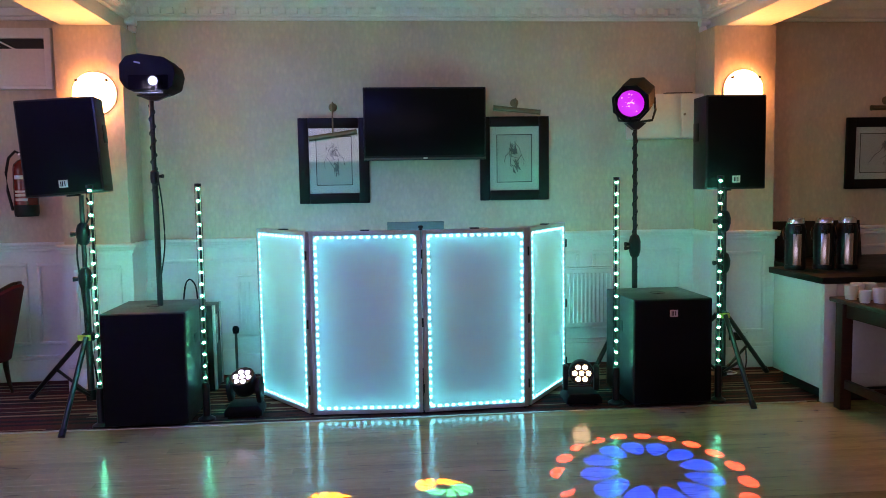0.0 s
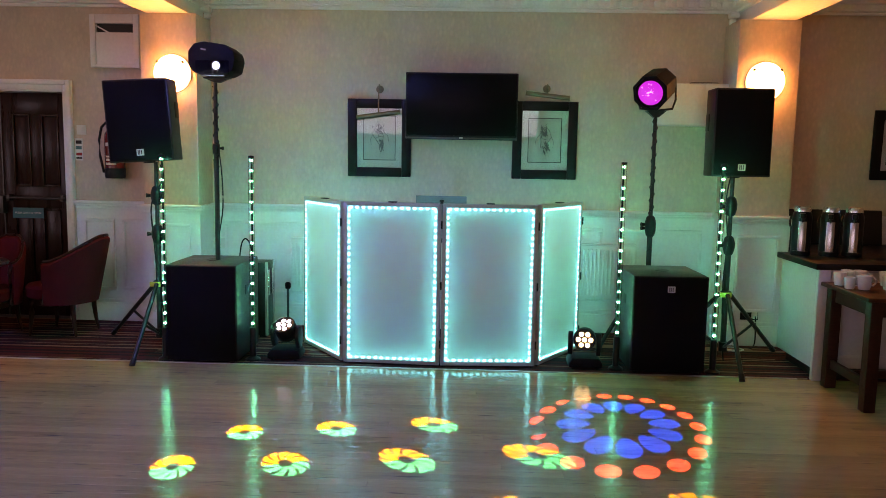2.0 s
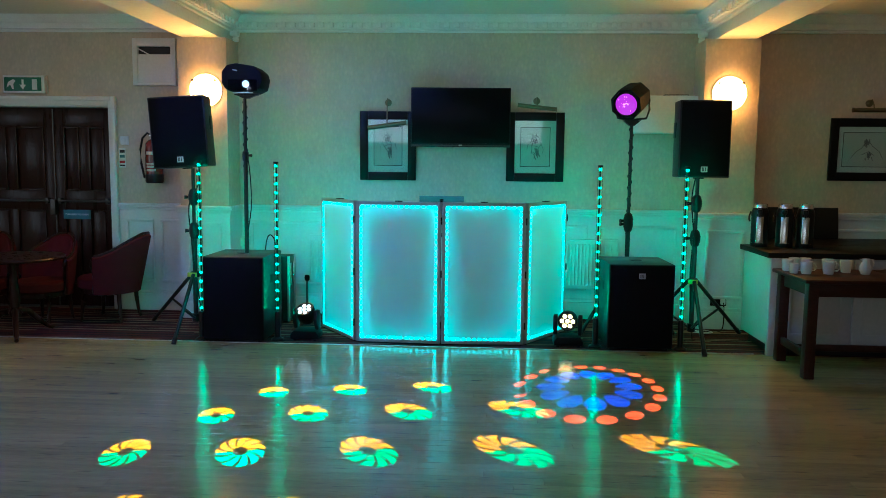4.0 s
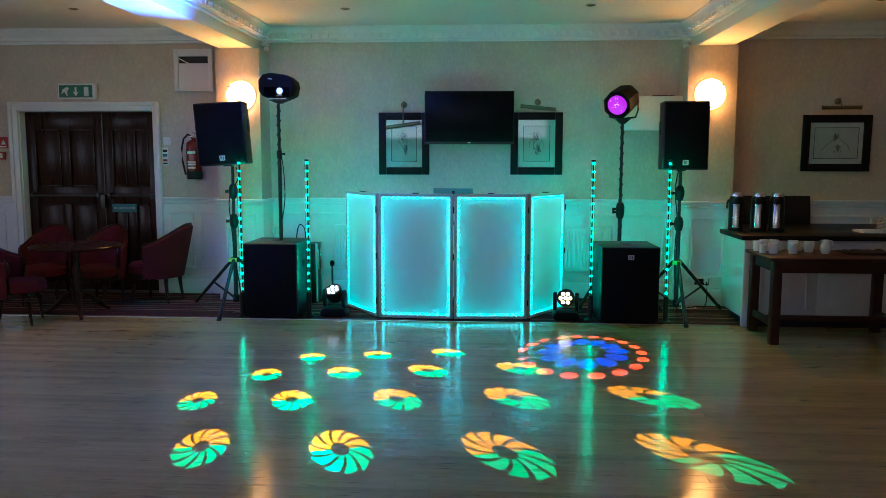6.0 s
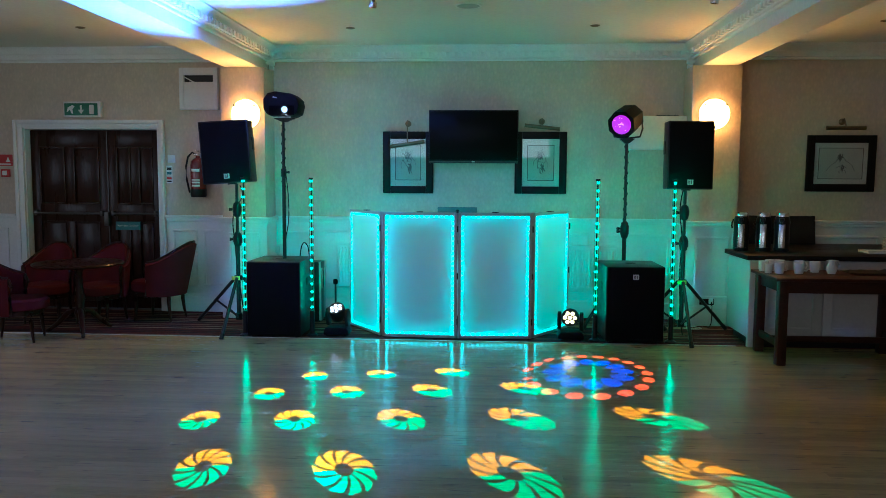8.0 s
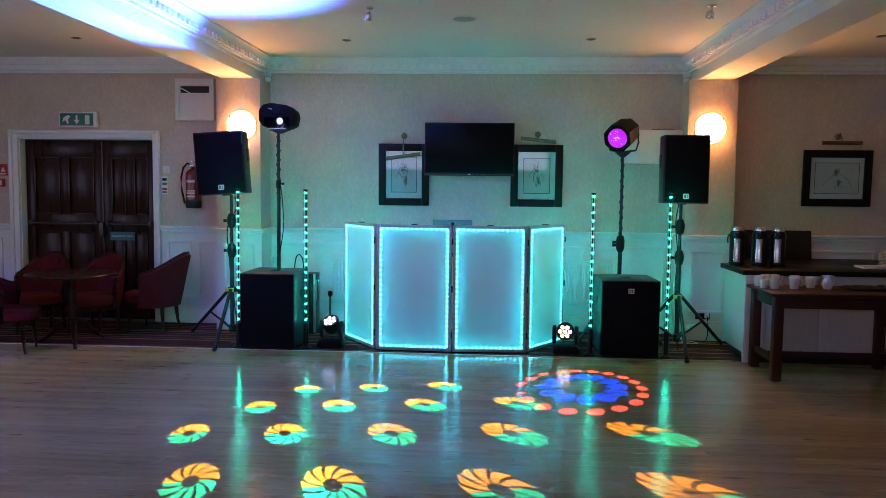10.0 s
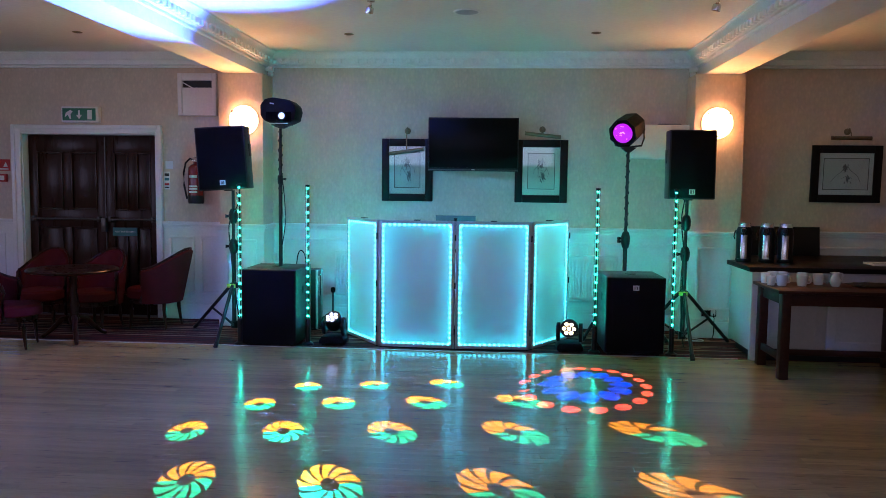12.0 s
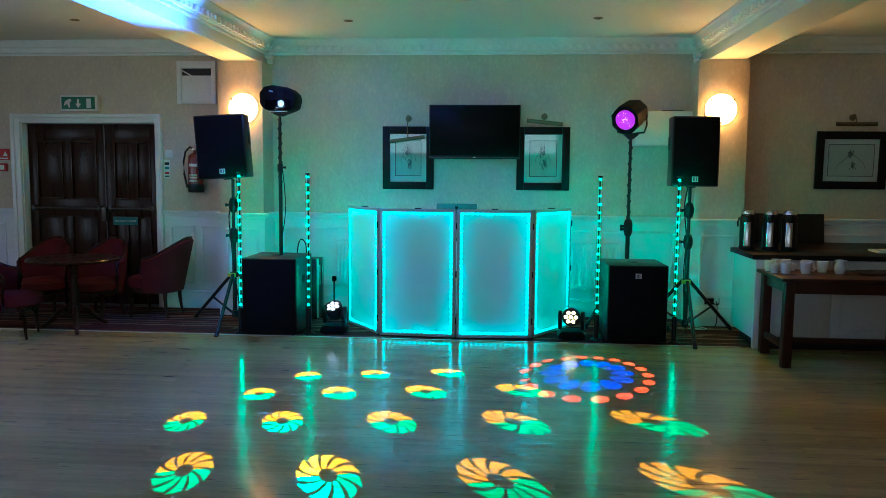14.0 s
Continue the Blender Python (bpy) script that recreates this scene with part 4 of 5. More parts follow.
winding("cable", -1.522, 5.335, 1.45, 2.05, 0.0185, 6.5, "black cable wound round a lighting pole")
winding("cable", 1.895, 5.96, 0.75, 1.93, 0.0185, 11, "black cable wound round a lighting stand")


def wire(name, pts, r, mat, label):
    bm = B()
    q = []
    pts = [Vector(p) for p in pts]
    for i in range(len(pts) - 1):
        p0, p1, p2, p3 = pts[max(i - 1, 0)], pts[i], pts[i + 1], pts[min(i + 2, len(pts) - 1)]
        for s in range(8):
            u = s / 8
            q.append(0.5 * ((2 * p1) + (p2 - p0) * u + (2 * p0 - 5 * p1 + 4 * p2 - p3) * u * u + (3 * p1 - p0 - 3 * p2 + p3) * u ** 3))
    q.append(pts[-1])
    sweep(bm, q, r, 6)
    tagged(new(name, mesh_of(name, bm, mat)), label, "cable")


wire("cable", [(-1.50, 5.31, 1.62), (-1.475, 5.31, 1.40), (-1.47, 5.31, 1.15), (-1.50, 5.31, 0.95)], 0.005, BLACK_PLASTIC, "black cable hanging beside a pole")
wire("cable", [(-1.46, 5.62, 0.50), (-1.44, 5.67, 0.82), (-1.39, 5.68, 0.86), (-1.36, 5.69, 0.70), (-1.37, 5.72, 0.02)], 0.006, BLACK_PLASTIC, "black cable looping behind a bass bin")
wire("cable", [(-1.99, 5.42, 1.46), (-1.96, 5.40, 1.36), (-2.06, 5.41, 1.15), (-2.05, 5.41, 0.9), (-2.02, 5.40, 0.6), (-1.98, 5.5, 0.02)], 0.006, BLACK_PLASTIC, "black cable running down a speaker stand")
wire("cable", [(2.36, 5.44, 1.45), (2.33, 5.42, 1.25), (2.36, 5.43, 0.95), (2.35, 5.44, 0.6), (2.42, 5.55, 0.01), (2.6, 5.9, 0.006), (2.80, 5.98, 0.01), (2.83, 6.03, 0.20), (2.828, 6.045, 0.262)], 0.006, BLACK_PLASTIC, "black cable running down a stand to a socket")
wire("cable", [(2.52, 5.90, 0.005), (2.60, 5.84, 0.008), (2.70, 5.90, 0.005), (2.64, 5.98, 0.008), (2.55, 5.94, 0.010), (2.60, 5.86, 0.012), (2.80, 5.99, 0.005), (2.826, 6.03, 0.22)], 0.004, LABEL_WHITE, "loose white cable coiled on the carpet below a socket")
wire("cable", [(-1.16, 5.50, 0.008), (-1.02, 5.60, 0.01), (-0.95, 5.48, 0.008), (-1.10, 5.42, 0.012), (-0.99, 5.33, 0.01)], 0.006, BLACK_PLASTIC, "black cable curled on the carpet by a light")


# ---- LED tubes ----
def led_tube():
    ob = thing("led_tube", pose(-1.868, 5.14, 0), "slim clear upright tube of teal LEDs on a black foot", "light tube", "LED tubes along the stage")
    bm = B()
    lathe(bm, [(0, 0), (0.055, 0), (0.055, 0.012), (0.024, 0.03), (0.024, 0.23), (0.020, 0.25), (0, 0.25)], 22)
    part("base", bm, BLACK_PLASTIC, ob)
    bm = B()
    box(bm, -0.007, 0.007, 0.012, 0.016, 0.25, 1.525, 0.001)
    part("spine", bm, BLACK_PLASTIC, ob, "dark circuit strip")
    # added: dark shield, then a hidden glowing strip that lights the wall
    bm = B()
    box(bm, -0.006, 0.006, 0.021, 0.0245, 0.25, 1.522, 0.001)
    part("rear_channel", bm, BLACK_PLASTIC, ob)
    bm = B()
    box(bm, -0.0045, 0.0045, 0.0248, 0.026, 0.26, 1.515)
    part("rear_led_strip", bm, GLOW_WALL_WASH, ob, "added glowing green strip that washes the wall, hidden from the front")
    bm = B()
    lathe(bm, [(0, 1.522), (0.0215, 1.522), (0.0215, 1.540), (0, 1.542)], 18)
    part("cap", bm, BLACK_PLASTIC, ob)
    bm = B()
    lathe(bm, [(0.0205, 0.25), (0.0205, 1.522)], 20)
    sh = part("tube", bm, CLEAR_TUBE, ob, "clear plastic tube")
    sh.visible_shadow = False
    bm = B()
    lathe(bm, [(0, -0.0075), (0.009, -0.0060), (0.0125, 0), (0.009, 0.0060), (0, 0.0080)], 12)
    me = mesh_of("led", bm, GLOW_TUBE)
    for k in range(17):
        piece("led", me, ob, pose(0, -0.001, 0.28 + 1.226 * k / 16))
    return ob


tube = led_tube()
for x, y in ((-1.220, 5.197), (1.515, 5.2), (2.222, 5.175)):
    copy_thing(tube, pose(x, y, 0))


# ---- moving-head lights ----
def moving_head(m, turn, tip, glow_mat, label):
    ob = thing("moving_head_light", m, label, "stage light", "moving heads on the carpet")
    bm = B()
    prism(bm, [(-0.125, 0.012), (0.125, 0.012), (0.125, 0.05), (0.10, 0.085), (-0.10, 0.085), (-0.125, 0.05)], -0.10, 0.10, None, 0.012)
    part("base", bm, MATT_BLACK, ob)
    for x in (-0.09, 0.09):
        for y in (-0.07, 0.07):
            bm = B()
            rod(bm, (x, y, 0), (x, y, 0.016), 0.016, n=12)
            part("rubber_foot", bm, BLACK_PLASTIC, ob)
    spin = pose(0, 0, 0, 0, 0, turn)
    for s in (-1, 1):
        bm = B()
        outline = [(0.03, 0.085), (0.075, 0.095), (0.085, 0.20), (0.06, 0.265), (0.02, 0.255), (0.0, 0.18)]
        mm = spin @ pose(s * 0.105, 0, 0, 0, 0, 90) @ pose(-0.04, 0, 0)
        prism(bm, outline, -0.018, 0.018, mm, 0.008)
        part("yoke_arm", bm, BLACK_PLASTIC, ob)
    hm = spin @ pose(0, 0, 0.215, 90 - tip)
    bm = B()
    lathe(bm, [(0, -0.085), (0.05, -0.080), (0.078, -0.05), (0.085, 0.0), (0.085, 0.055), (0.080, 0.066), (0.072, 0.066), (0.070, 0.058), (0, 0.058)], 28)
    head = part("head", bm, BLACK_PLASTIC, ob, "", hm)
    bm = B()
    lathe(bm, [(0, 0.0), (0.018, 0.0), (0.017, 0.006), (0.010, 0.010), (0, 0.012)], 16)
    me = mesh_of("lens", bm, glow_mat)
    for k in range(7):
        r, a = (0, 0) if k == 6 else (0.046, 2 * math.pi * k / 6)
        piece("lens", me, head, pose(r * math.cos(a), r * math.sin(a), 0.059))
    return ob


moving_head(pose(-0.985, 5.28, 0), -17, 56, GLOW_COOL, "small black moving-head light tilted upward, lenses lit white")
moving_head(pose(1.288, 5.265, 0), -10, 2, GLOW_WHITE, "small black moving-head light with warm white lenses")


# ---- effect lights on the poles ----
def slide(parent, eye, aim, mat, r):
    bm = B()
    bmesh.ops.create_circle(bm, cap_ends=True, segments=32, radius=r)
    m = look(eye, aim) @ pose(0, 0, -0.02)
    ob = part("pattern_slide", bm, mat, parent, "dark etched pattern slide")
    ob.matrix_basis = parent.matrix_basis.inverted() @ m
    # the slide's own y axis runs towards the far side of the pattern
    return ob


e = thing("effect_light", pose(-1.505, 5.335, 2.077), "wide black multi-beam effect light on a pole, lens lit", "effect light")
bm = B()
rod(bm, (0, 0, 0), (0, 0, 0.02), 0.016, n=16)
box(bm, -0.10, 0.10, -0.03, 0.03, 0.028, 0.040, 0.004)
prism(bm, [(-0.02, 0.0), (0.02, 0.0), (0.09, 0.03), (-0.09, 0.03)], -0.02, 0.02)
part("bracket", bm, BLACK, e)
bm = B()
out = [(-0.165, 0.07), (-0.10, 0.045), (0.10, 0.045), (0.175, 0.075), (0.200, 0.16), (0.185, 0.215), (0.12, 0.262), (-0.06, 0.285), (-0.15, 0.270), (-0.200, 0.215), (-0.200, 0.12)]
prism(bm, [(x * 0.87, z) for x, z in out], -0.13, 0.13, pose(0, 0, 0), 0.010)
part("housing", bm, MATT_BLACK, e, "faceted black housing")
bm = B()
box(bm, -0.125, -0.085, -0.133, -0.126, 0.205, 0.215, 0.001, pose(0, 0, 0, 0, 12, 0))
part("badge", bm, ALU, e)
bm = B()
lathe(bm, [(0.034, 0.0), (0.037, 0.008), (0.033, 0.011), (0.030, 0.005)], 24, pose(0.035, -0.133, 0.112, 90))
part("lens_ring", bm, BLACK_PLASTIC, e)
bm = B()
lathe(bm, [(0.030, 0.004), (0.022, 0.010), (0.011, 0.014), (0, 0.015)], 24, pose(0.035, -0.133, 0.112, 90))
part("lens", bm, GLOW_LENS, e, "glowing cool white lens")
bm = B()
box(bm, -0.120, 0.128, -0.134, -0.124, 0.056, 0.150, 0.006)
part("lens_window", bm, DEEP_BLACK, e, "dark lens window")
bm = B()
box(bm, -0.085, 0.090, -0.120, -0.112, 0.036, 0.046, 0.002)
part("lower_trim", bm, ALU, e, "thin pale lower trim")
slide(e, GOBO_EYE, GOBO_AIM, GLASS_FLOWERS, 0.015)

e = thing("effect_light", pose(1.895, 5.96, 1.955), "black barrel effect light with a large purple-lit lens on a stand", "effect light")
bm = B()
rod(bm, (0, 0, -0.02), (0, 0, 0.02), 0.018, n=16)
prism(bm, [(-0.02, -0.05), (0.02, -0.05), (0.08, 0.0), (-0.08, 0.0)], -0.03, 0.03)
part("mounting_plate", bm, BLACK, e)
bm = B()
sweep(bm, [(-0.150, 0, 0.19), (-0.155, -0.01, 0.10), (-0.13, -0.01, 0.02), (0, 0, 0.004), (0.13, -0.01, 0.02), (0.155, -0.01, 0.10), (0.150, 0, 0.19)], 0.010, 8)
part("yoke", bm, BLACK, e)
hm = look((0, 0, 0.19), (-0.58, -1.0, -0.22)) @ Matrix.Scale(0.90, 4)
bm = B()
n = 8
prof = [(0.163, 0.20), (0.163, 0.14), (0.155, -0.12), (0.115, -0.21)]
rings = []
for r, z in prof:
    rings.append([bm.verts.new((r * math.cos(2 * math.pi * (i + 0.5) / n), r * math.sin(2 * math.pi * (i + 0.5) / n), -z)) for i in range(n)])
for a, b in zip(rings, rings[1:]):
    for i in range(n):
        bm.faces.new((a[i], a[(i + 1) % n], b[(i + 1) % n], b[i]))
bm.faces.new(rings[-1])
inner = [bm.verts.new((0.142 * math.cos(2 * math.pi * (i + 0.5) / n), 0.142 * math.sin(2 * math.pi * (i + 0.5) / n), -0.20)) for i in range(n)]
back = [bm.verts.new((0.140 * math.cos(2 * math.pi * (i + 0.5) / n), 0.140 * math.sin(2 * math.pi * (i + 0.5) / n), -0.17)) for i in range(n)]
for i in range(n):
    j = (i + 1) % n
    bm.faces.new((rings[0][i], rings[0][j], inner[j], inner[i]))
    bm.faces.new((inner[i], inner[j], back[j], back[i]))
bm.faces.new(back)
part("barrel", bm, MATT_BLACK, e, "octagonal black barrel", hm)
bm = B()
lathe(bm, [(0.108, -0.180), (0.108, -0.196), (0.09, -0.206), (0.05, -0.213), (0, -0.216)], 32)
lens = part("lens", bm, GLOW_PURPLE, e, "large round lens glowing purple", hm)
bm = B()
lathe(bm, [(0, -0.005), (0.007, -0.003), (0.010, 0)], 10)
me = mesh_of("led", bm, GLOW_PINK)
rng = random.Random(8)
for k in range(26):
    r, a = rng.uniform(0.01, 0.085), rng.uniform(0.1, 3.0) if k < 21 else rng.uniform(3.2, 6.2)
    piece("led", me, lens, pose(r * math.cos(a), r * math.sin(a), -0.214 + r * 0.12))
slide(e, RING_EYE, RING_AIM, GLASS_RING, 0.009)


# ---- wall fittings ----
s = thing("exit_sign", pose(-4.125, WALL, 2.296) @ Matrix.Diagonal((1.06, 1, 1.1, 1)), "green and white illuminated emergency exit sign above the door", "exit sign")
bm = B()
box(bm, -0.205, 0.205, -0.06, 0, -0.08, 0.08, 0.006)
part("casing", bm, WHITE, s)
bm = B()
box(bm, -0.190, 0.175, -0.064, -0.060, -0.062, 0.062, 0.001)
face = part("face", bm, GREEN_SIGN, s)
bm = B()
prism(bm, [(-0.016, 0.042), (0.004, 0.042), (0.004, -0.005), (0.026, -0.005), (-0.006, -0.048), (-0.038, -0.005), (-0.016, -0.005)], -0.066, -0.064)
part("arrow", bm, LABEL_WHITE, face)
bm = B()
box(bm, 0.085, 0.135, -0.066, -0.064, -0.05, 0.045)
part("white_bar", bm, LABEL_WHITE, face)
bm = B()
prism(bm, [(-0.165, -0.030), (-0.130, -0.005), (-0.110, -0.045), (-0.095, -0.045), (-0.100, 0.0), (-0.075, 0.030), (-0.100, 0.045), (-0.150, 0.018)], -0.066, -0.064)
part("white_shape", bm, LABEL_WHITE, face)

s = thing("wall_hatch", pose(-2.776, WALL, 2.525), "white wall box with an open dark slot near its top", "wall box")
bm = B()
w, h, b = 0.22, 0.232, 0.05
for c in ((-w, -w + b, -h, h), (w - b, w, -h, h), (-w + b, w - b, -h, -h + 0.03), (-w + b, w - b, h - 0.08, h)):
    box(bm, c[0], c[1], -0.05, 0, c[2], c[3], 0.003)
part("frame", bm, WHITE, s)
bm = B()
box(bm, -w + b, w - b, -0.040, -0.030, -h + 0.03, 0.075, 0.002)
part("cover", bm, WHITE, s)
bm = B()
box(bm, -w + b, w - b, -0.010, -0.002, 0.06, h - 0.08)
part("dark_back", bm, BLACK, s)
bm = B()
box(bm, -0.006, 0.006, -0.036, -0.030, -0.07, 0.07, 0.001, pose(-0.115, 0, 0.105, 0, -62))
part("lever", bm, WHITE, s)

s = thing("fire_extinguisher", pose(-2.778, WALL - 0.10, 1.315), "red water fire extinguisher hung on the wall", "extinguisher")
bm = B()
lathe(bm, [(0, 0.0), (0.082, 0.0), (0.088, 0.02), (0.088, 0.085), (0.086, 0.09)], 28)
part("base_ring", bm, BLACK_PLASTIC, s)
bm = B()
lathe(bm, [(0.085, 0.085), (0.085, 0.36), (0.078, 0.40), (0.05, 0.43), (0.026, 0.44), (0.024, 0.46), (0, 0.46)], 28)
body = part("cylinder", bm, RED_PAINT, s)
for z0, z1, mat in ((0.285, 0.315, LABEL_WHITE), (0.185, 0.20, LABEL_WHITE), (0.155, 0.175, LABEL_WHITE), (0.12, 0.14, LABEL_WHITE)):
    bm = B()
    n, r = 8, 0.0862
    lo = [bm.verts.new((r * math.cos(radians(a)), r * math.sin(radians(a)), z0)) for a in np.linspace(-125, -60, n)]
    hi = [bm.verts.new((r * math.cos(radians(a)), r * math.sin(radians(a)), z1)) for a in np.linspace(-125, -60, n)]
    for i in range(n - 1):
        bm.faces.new((lo[i], lo[i + 1], hi[i + 1], hi[i]))
    part("label_bar", bm, mat, body)
bm = B()
box(bm, -0.02, 0.02, -0.06, 0.05, 0.46, 0.485, 0.004)
box(bm, -0.014, 0.014, -0.10, 0.03, 0.505, 0.520, 0.004, pose(0, 0, 0, -8))
part("valve", bm, STEEL, s)
bm = B()
sweep(bm, [(-0.02, 0, 0.475), (-0.06, -0.01, 0.50), (-0.11, -0.01, 0.45), (-0.135, -0.01, 0.34), (-0.13, -0.01, 0.2), (-0.105, -0.02, 0.10), (-0.09, -0.03, 0.05)], 0.011, 8)
part("hose", bm, BLACK_PLASTIC, s)
bm = B()
box(bm, -0.03, 0.03, 0.08, 0.10, 0.25, 0.44, 0.003)
part("bracket", bm, STEEL, s)

s = thing("light_switch", pose(-3.122, WALL, 1.742), "small white plastic switch plate", "switch")
bm = B()
box(bm, -0.043, 0.043, -0.010, 0, -0.043, 0.043, 0.003)
part("plate", bm, LABEL_WHITE, s)
bm = B()
box(bm, -0.012, 0.012, -0.015, -0.010, -0.02, 0.02, 0.002)
part("rocker", bm, LABEL_WHITE, s)
s = thing("wall_notice", pose(-3.152, WALL, 1.567), "small white and red instruction card on the wall", "notice")
bm = B()
box(bm, -0.035, 0.035, -0.003, 0, -0.10, 0.10, 0.001)
card = part("card", bm, LABEL_WHITE, s)
for z0, z1, mat in ((0.05, 0.08, INK), (0.0, 0.03, TEAL_SIGN), (-0.055, -0.03, RED_SIGN), (-0.085, -0.07, INK)):
    bm = B()
    box(bm, -0.026, 0.026, -0.0042, -0.003, z0, z1)
    part("print_bar", bm, mat, card)
s = thing("fire_sign", pose(-5.10, WALL, 1.722), "red fire point sign beside the door", "sign")
bm = B()
box(bm, -0.10, 0.10, -0.005, 0, -0.065, 0.065, 0.001)
card = part("card", bm, RED_SIGN, s)
bm = B()
prism(bm, [(0.02, -0.02), (0.075, -0.02), (0.048, 0.035)], -0.0065, -0.005)
part("white_shape", bm, LABEL_WHITE, card)
bm = B()
box(bm, -0.08, 0.08, -0.0065, -0.005, -0.052, -0.038)
part("print_bar", bm, LABEL_WHITE, card)
s = thing("call_point", pose(-5.075, WALL, 1.575), "small red fire alarm call point", "alarm")
bm = B()
box(bm, -0.045, 0.045, -0.045, 0, -0.045, 0.045, 0.006)
part("case", bm, RED_SIGN, s)
bm = B()
box(bm, -0.028, 0.028, -0.048, -0.045, -0.026, 0.026, 0.001)
part("plate", bm, LABEL_WHITE, s)

s = thing("wall_cabinet", pose(1.985, WALL, 1.857), "white wall cabinet with a door, papers lying on top", "cabinet")
bm = B()
box(bm, 0, 0.588, -0.185, 0, 0, 0.355, 0.004)
part("body", bm, WHITE, s)
bm = B()
box(bm, 0.395, 0.582, -0.200, -0.186, 0.008, 0.347, 0.003)
d = part("door", bm, WHITE, s)
bm = B()
rod(bm, (0.42, -0.200, 0.19), (0.42, -0.212, 0.19), 0.010, n=12)
part("knob", bm, STEEL, d)
bm = B()
box(bm, 0.008, 0.388, -0.192, -0.186, 0.008, 0.347, 0.003)
part("panel", bm, WHITE, s)
s = thing("papers", pose(2.38, WALL - 0.10, 2.2125), "few loose dark papers on a wall cabinet", "papers")
rng = random.Random(3)
for k in range(3):
    bm = B()
    box(bm, -0.11, 0.11, -0.06, 0.06, 0.004 * k, 0.004 * k + 0.004, 0, pose(0, 0, 0, 0, 0, rng.uniform(-14, 14)))
    part("sheet", bm, CLOTH if k else PAPER_ART, s)

s = thing("double_socket", pose(2.79, PIL - 0.014, 0.270), "dark double power socket with a white plug", "socket")
bm = B()
box(bm, -0.075, 0.075, -0.012, 0, -0.045, 0.045, 0.003)
part("plate", bm, BLACK_PLASTIC, s)
bm = B()
box(bm, 0.015, 0.060, -0.045, -0.012, -0.030, 0.025, 0.008)
part("plug", bm, LABEL_WHITE, s, "white plug")
s = thing("double_socket", pose(-1.30, WALL - 0.014, 0.30), "white double power socket on the panelling", "socket")
bm = B()
box(bm, -0.075, 0.075, -0.012, 0, -0.045, 0.045, 0.003)
part("plate", bm, LABEL_WHITE, s)

s = thing("double_socket", pose(-1.87, WALL - 0.014, 0.74), "white double power socket with a white plug-in adaptor", "socket")
bm = B()
box(bm, -0.075, 0.075, -0.012, 0, -0.045, 0.045, 0.003)
part("plate", bm, LABEL_WHITE, s)
bm = B()
box(bm, -0.055, -0.010, -0.055, -0.012, -0.055, 0.03, 0.008)
part("adaptor", bm, LABEL_WHITE, s, "white plug-in adaptor")


def radiator(x0, x1, z0, z1):
    ob = thing("radiator", pose(x0, WALL - 0.014, 0), "white ribbed panel radiator under the dado rail", "radiator", "radiators on the wall")
    w = x1 - x0
    bm = B()
    box(bm, 0, w, -0.075, -0.050, z0, z1, 0.008)
    n = int(w / 0.034)
    front = part("panel", bm, RADIATOR, ob)
    bm = B()
    box(bm, -0.009, 0.009, -0.083, -0.074, z0 + 0.035, z1 - 0.035, 0.004, seg=1)
    me = mesh_of("rib", bm, RADIATOR)
    for k in range(n):
        piece("rib", me, front, pose((k + 0.5) * w / n, 0, 0))
    bm = B()
    box(bm, 0, w, -0.078, -0.02, z1, z1 + 0.012, 0.003)
    part("top_grille", bm, RADIATOR, ob)
    for x in (0.12, w - 0.12):
        bm = B()
        box(bm, x - 0.02, x + 0.02, -0.05, 0, z0 + 0.1, z1 - 0.1, 0.003)
        part("wall_bracket", bm, STEEL, ob)
    for x in (-0.03, w + 0.03):
        bm = B()
        rod(bm, (x, -0.055, -0.0), (x, -0.055, z0 + 0.06), 0.011, n=12)
        rod(bm, (x, -0.055, z0 + 0.05), (x + (0.03 if x < 0 else -0.03), -0.055, z0 + 0.05), 0.0075, n=10)
        part("pipe", bm, DARK_METAL, ob, "dull dark pipe")
    bm = B()
    lathe(bm, [(0.012, 0), (0.024, 0.006), (0.027, 0.035), (0.024, 0.055), (0.014, 0.062), (0, 0.064)], 16, pose(-0.03, -0.055, z0 + 0.012))
    rod(bm, (-0.048, -0.055, z0 + 0.045), (-0.030, -0.055, z0 + 0.045), 0.014, n=12)
    part("valve", bm, MATT_BLACK, ob, "black thermostatic valve")


radiator(-1.205, -0.05, 0.33, 0.80)
radiator(0.75, 1.885, 0.315, 0.80)

# flight case behind the bass bin
s = thing("flight_case", pose(-1.50, 6.02, 0), "black flight case with metal edges standing on end", "flight case")
bm = B()
box(bm, -0.2, 0.2, -0.11, 0.11, 0.02, 0.645, 0.006)
part("body", bm, BLACK, s)
for x in (-0.2, 0.2):
    for y in (-0.11, 0.11):
        bm = B()
        box(bm, x - 0.011, x + 0.011, y - 0.011, y + 0.011, 0.02, 0.648, 0.003)
        part("edge_trim", bm, ALU, s, "grey metal edge")
for y in (-0.06, 0.06):
    bm = B()
    box(bm, 0.201, 0.212, y - 0.022, y + 0.022, 0.36, 0.58, 0.004)
    part("catch", bm, STEEL, s)
for x in (-0.16, 0.16):
    bm = B()
    box(bm, x - 0.03, x + 0.03, -0.08, 0.08, 0.0, 0.022, 0.004)
    part("rubber_foot", bm, BLACK_PLASTIC, s)


